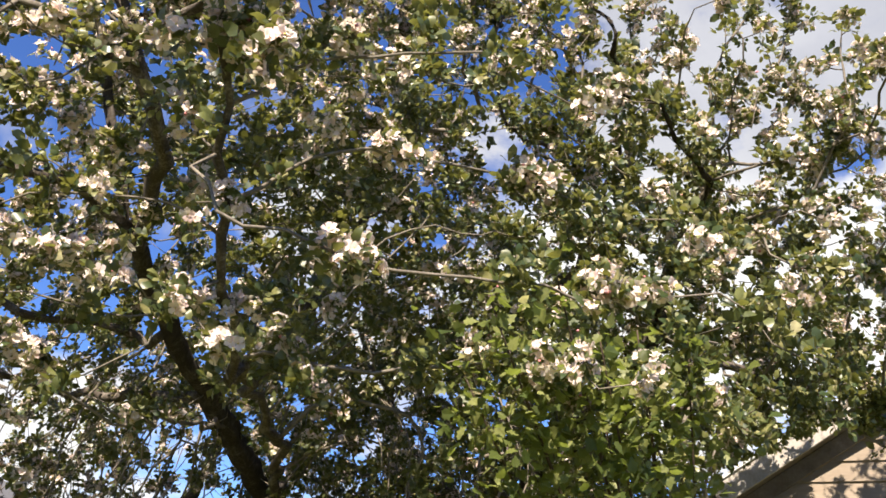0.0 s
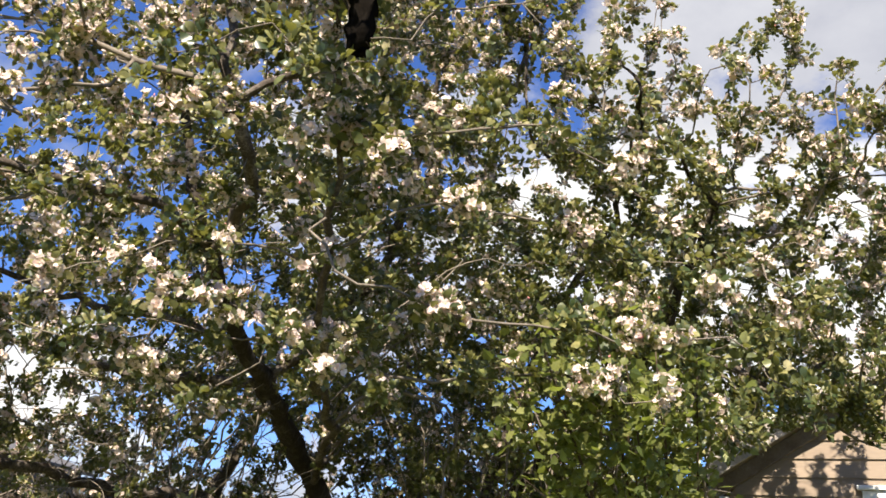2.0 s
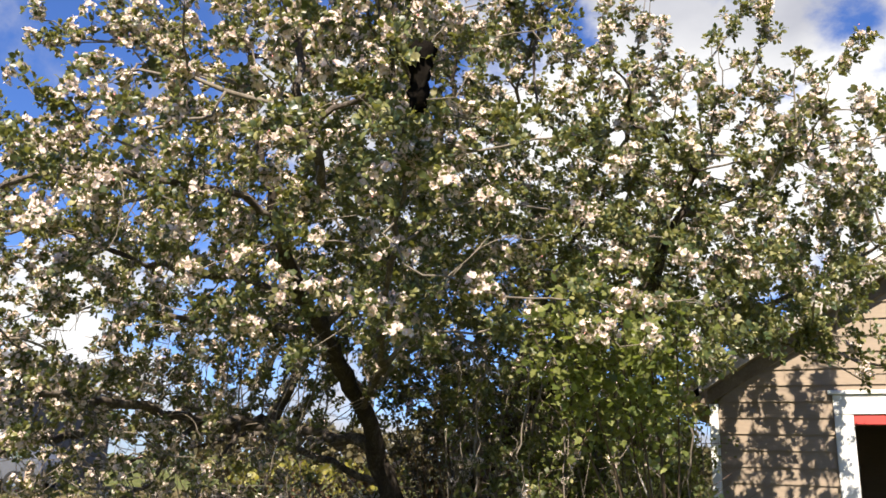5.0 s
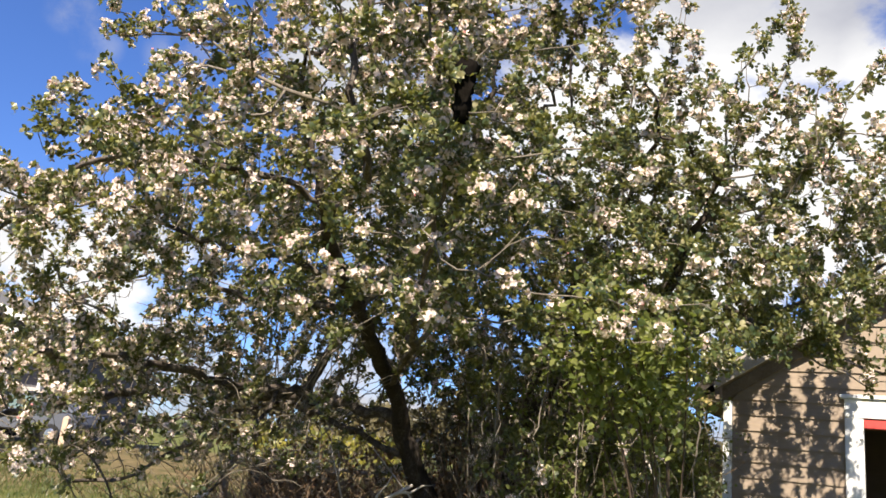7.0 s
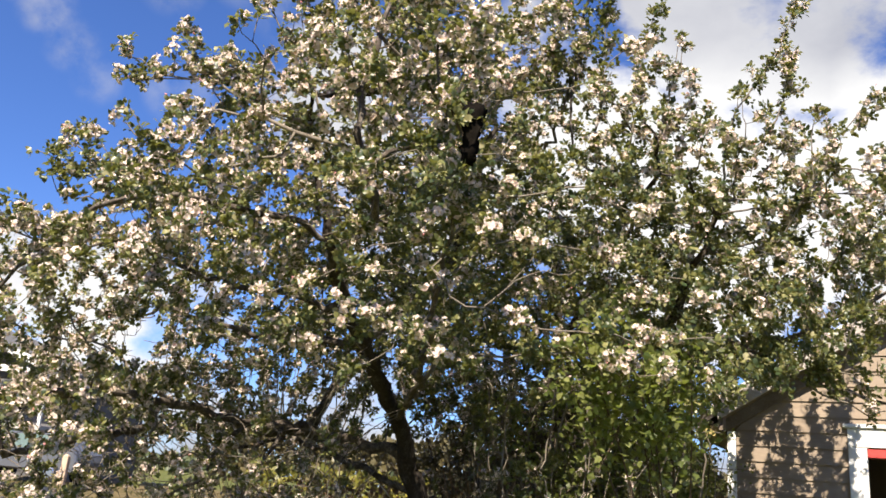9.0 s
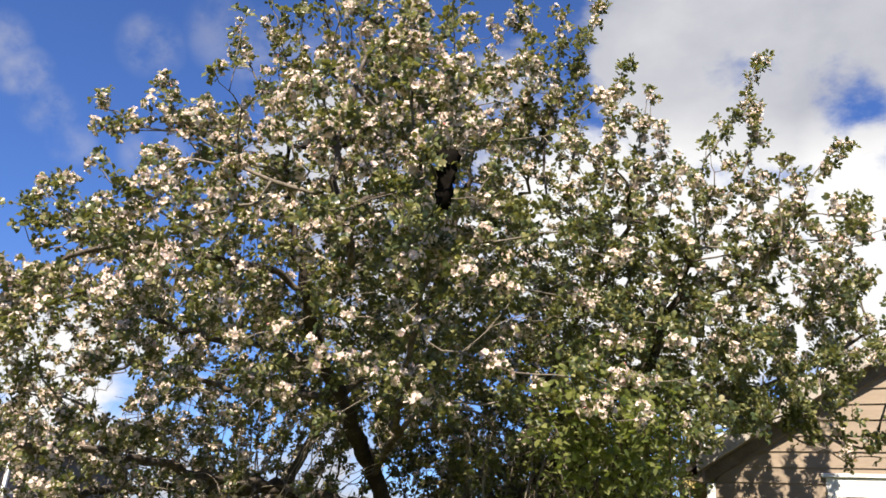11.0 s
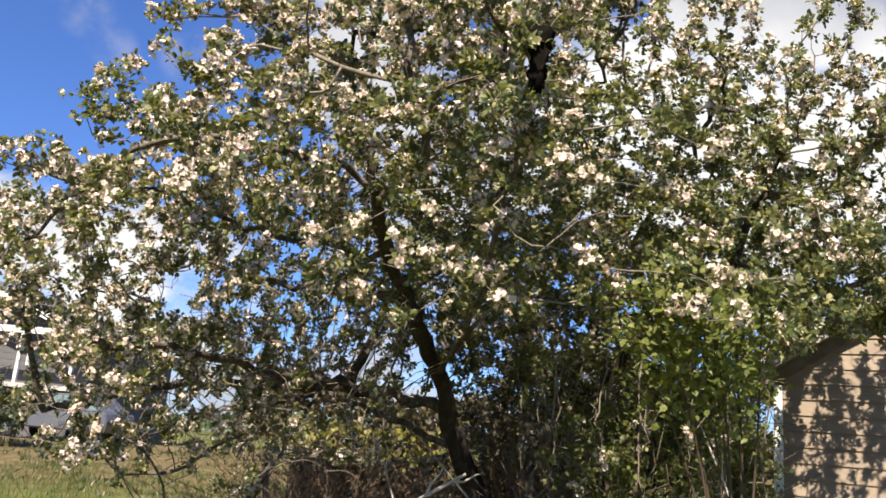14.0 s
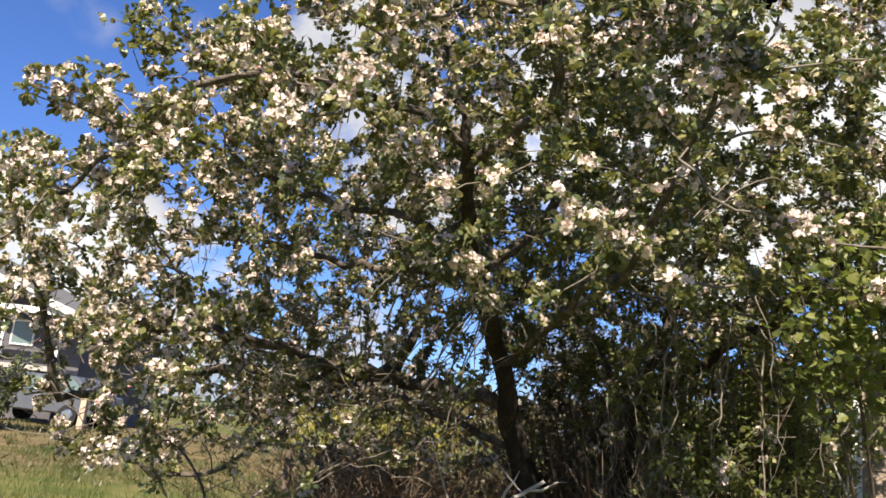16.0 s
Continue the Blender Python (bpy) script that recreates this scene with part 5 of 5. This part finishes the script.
def build_car():
    car = tagged(new("car"), "grey car parked on the bank in front of the house", "car")
    car.matrix_world = pose(-14.9, 25.3, float(ground_z(-14.9, 25.3)), 0, 0, -8)
    xz = lambda a, b, d: (a, d, b)
    side = [(-2.2, 0.38), (-2.25, 0.62), (-2.1, 0.86), (-1.2, 1.0), (2.1, 1.04), (2.2, 0.7), (2.15, 0.36)]
    part("body", prism_bm(side, (-0.86, 0.86), xz, 0.05), CAR_GREY, car)
    cabin = part("cabin", prism_bm([(-1.2, 1.0), (-0.45, 1.52), (1.3, 1.55), (2.0, 1.03)], (-0.74, 0.74), xz, 0.04), CAR_GREY, car)
    part("side_window", prism_bm([(-0.98, 1.05), (-0.40, 1.45), (0.38, 1.48), (0.38, 1.05)], (-0.757, -0.745), xz), GLASS, cabin)
    part("side_window", prism_bm([(0.46, 1.05), (0.46, 1.48), (1.22, 1.48), (1.70, 1.07)], (-0.757, -0.745), xz), GLASS, cabin)
    part("windscreen", prism_bm([(-1.19, 1.03), (-0.47, 1.53), (-0.49, 1.545), (-1.21, 1.045)], (-0.62, 0.62), xz), GLASS, cabin)
    part("window_strip", prism_bm([(-1.15, 1.015), (1.85, 1.045), (1.85, 1.06), (-1.15, 1.035)], (-0.875, -0.862), xz), CHROME, car)
    for s in (-1, 1):
        part("headlight", box_bm((-2.25, s * 0.6 - 0.16, 0.64), (-2.16, s * 0.6 + 0.16, 0.79), 0.03), LAMP, car)
    for x in (-1.4, 1.35):
        for y in (-0.80, 0.80):
            bm = bmesh.new()
            bmesh.ops.create_cone(bm, cap_ends=True, segments=20, radius1=0.33, radius2=0.33, depth=0.2, matrix=pose(x, y, 0.33, 90))
            wheel = part("wheel", bm, TYRE, car)
            bm = bmesh.new()
            bmesh.ops.create_cone(bm, cap_ends=True, segments=16, radius1=0.2, radius2=0.17, depth=0.03, matrix=pose(x, y + (0.115 if y > 0 else -0.115), 0.33, -90 if y > 0 else 90))
            part("rim", bm, CHROME, wheel)


build_car()

POST_WOOD = rough_material("bleached_post_wood", [(0.3, (0.36, 0.25, 0.17)), (0.7, (0.55, 0.42, 0.31))], 5, 0.8, (3, 3, 0.5), 0.4, 0.004)


def build_post(x, y, tall, half, mat, label):
    z = float(ground_z(x, y)) - 0.05
    ob = new("wooden_post")
    ob.location = (x, y, z)
    part("post", box_bm((-half, -half, 0), (half, half, tall), 0.01), mat, ob)
    bm = bmesh.new()
    bmesh.ops.create_cone(bm, cap_ends=True, segments=4, radius1=half * 1.45, radius2=half * 0.3, depth=half * 0.8, matrix=pose(0, 0, tall + half * 0.4 + 0.001, 0, 0, 45))
    part("cap", bm, mat, ob)
    return tagged(ob, label, "post")


build_post(-12.9, 23.6, 0.95, 0.09, POST_WOOD, "short bleached wooden post on the bank")
build_post(-3.42, 8.6, 1.22, 0.045, TRIM_BROWN, "weathered wooden fence post under the boughs")


def build_bin():
    """A dark slatted bin with a pale top rail, half hidden in the canes."""
    x0, y0 = -3.05, 8.3
    z = float(ground_z(x0, y0)) - 0.02
    ob = tagged(new("compost_bin"), "dark slatted wooden bin with a pale top rail", "bin")
    ob.location = (x0, y0, z)
    for k in range(7):
        h = 0.05 + 0.165 * k
        part("slat", box_bm((0, 0, h), (0.95, 0.025, h + 0.14), 0.004), DARK_WOOD, ob)
        part("slat", box_bm((0, 0.9, h), (0.95, 0.925, h + 0.14), 0.004), DARK_WOOD, ob)
        part("slat", box_bm((-0.026, 0.03, h), (-0.002, 0.89, h + 0.14), 0.004), DARK_WOOD, ob)
        part("slat", box_bm((0.952, 0.03, h), (0.976, 0.89, h + 0.14), 0.004), DARK_WOOD, ob)
    for x in (0.03, 0.88):
        for y in (0.03, 0.84):
            part("corner_post", box_bm((x, y, 0), (x + 0.05, y + 0.05, 1.2)), DARK_WOOD, ob)
    bm = bmesh.new()
    bmesh.ops.create_cone(bm, cap_ends=True, segments=10, radius1=0.022, radius2=0.017, depth=1.7, matrix=pose(0.6, -0.03, 1.235, 0, 91, 0))
    part("top_rail", bm, GREY_WOOD, ob, "bleached round top rail")


build_bin()
dead_branch((-2.6, 4.75, 0.0), (-0.85, 5.05, 1.28), 0.03, 61)
dead_branch((-0.95, 5.75, 0.0), (-1.75, 6.1, 1.55), 0.014, 62)
dead_branch((0.35, 5.2, 0.0), (-1.35, 6.3, 1.55), 0.014, 63)
dead_branch((-4.3, 6.9, 0.03), (-2.9, 7.5, 1.3), 0.016, 64)
dead_branch((1.6, 4.5, 0.0), (0.9, 4.7, 1.9), 0.013, 66)


def build_red_pot():
    x, y = 1.3, 7.75
    z = float(ground_z(x, y))
    stand = tagged(new("bird_feeder"), "small red feeder on a wooden post among the shrubs", "feeder")
    stand.location = (x, y, z - 0.05)
    part("post", box_bm((-0.03, -0.03, 0), (0.03, 0.03, 1.36), 0.005), DARK_WOOD, stand)
    bm = bmesh.new()
    bmesh.ops.create_cone(bm, cap_ends=True, segments=14, radius1=0.085, radius2=0.06, depth=0.17, matrix=pose(0, 0, 1.445))
    part("pot", bm, RED, stand, "faded red pot")
    bm = bmesh.new()
    bmesh.ops.create_cone(bm, cap_ends=True, segments=14, radius1=0.1, radius2=0.02, depth=0.05, matrix=pose(0, 0, 1.557))
    part("lid", bm, RED, stand)


build_red_pot()
build_shrub((-13.6, 20.2), 14, 1.9, 0.9, 1500, (0.08, 0.14), FAR_LEAF, "dark green bush on the bank", 71)
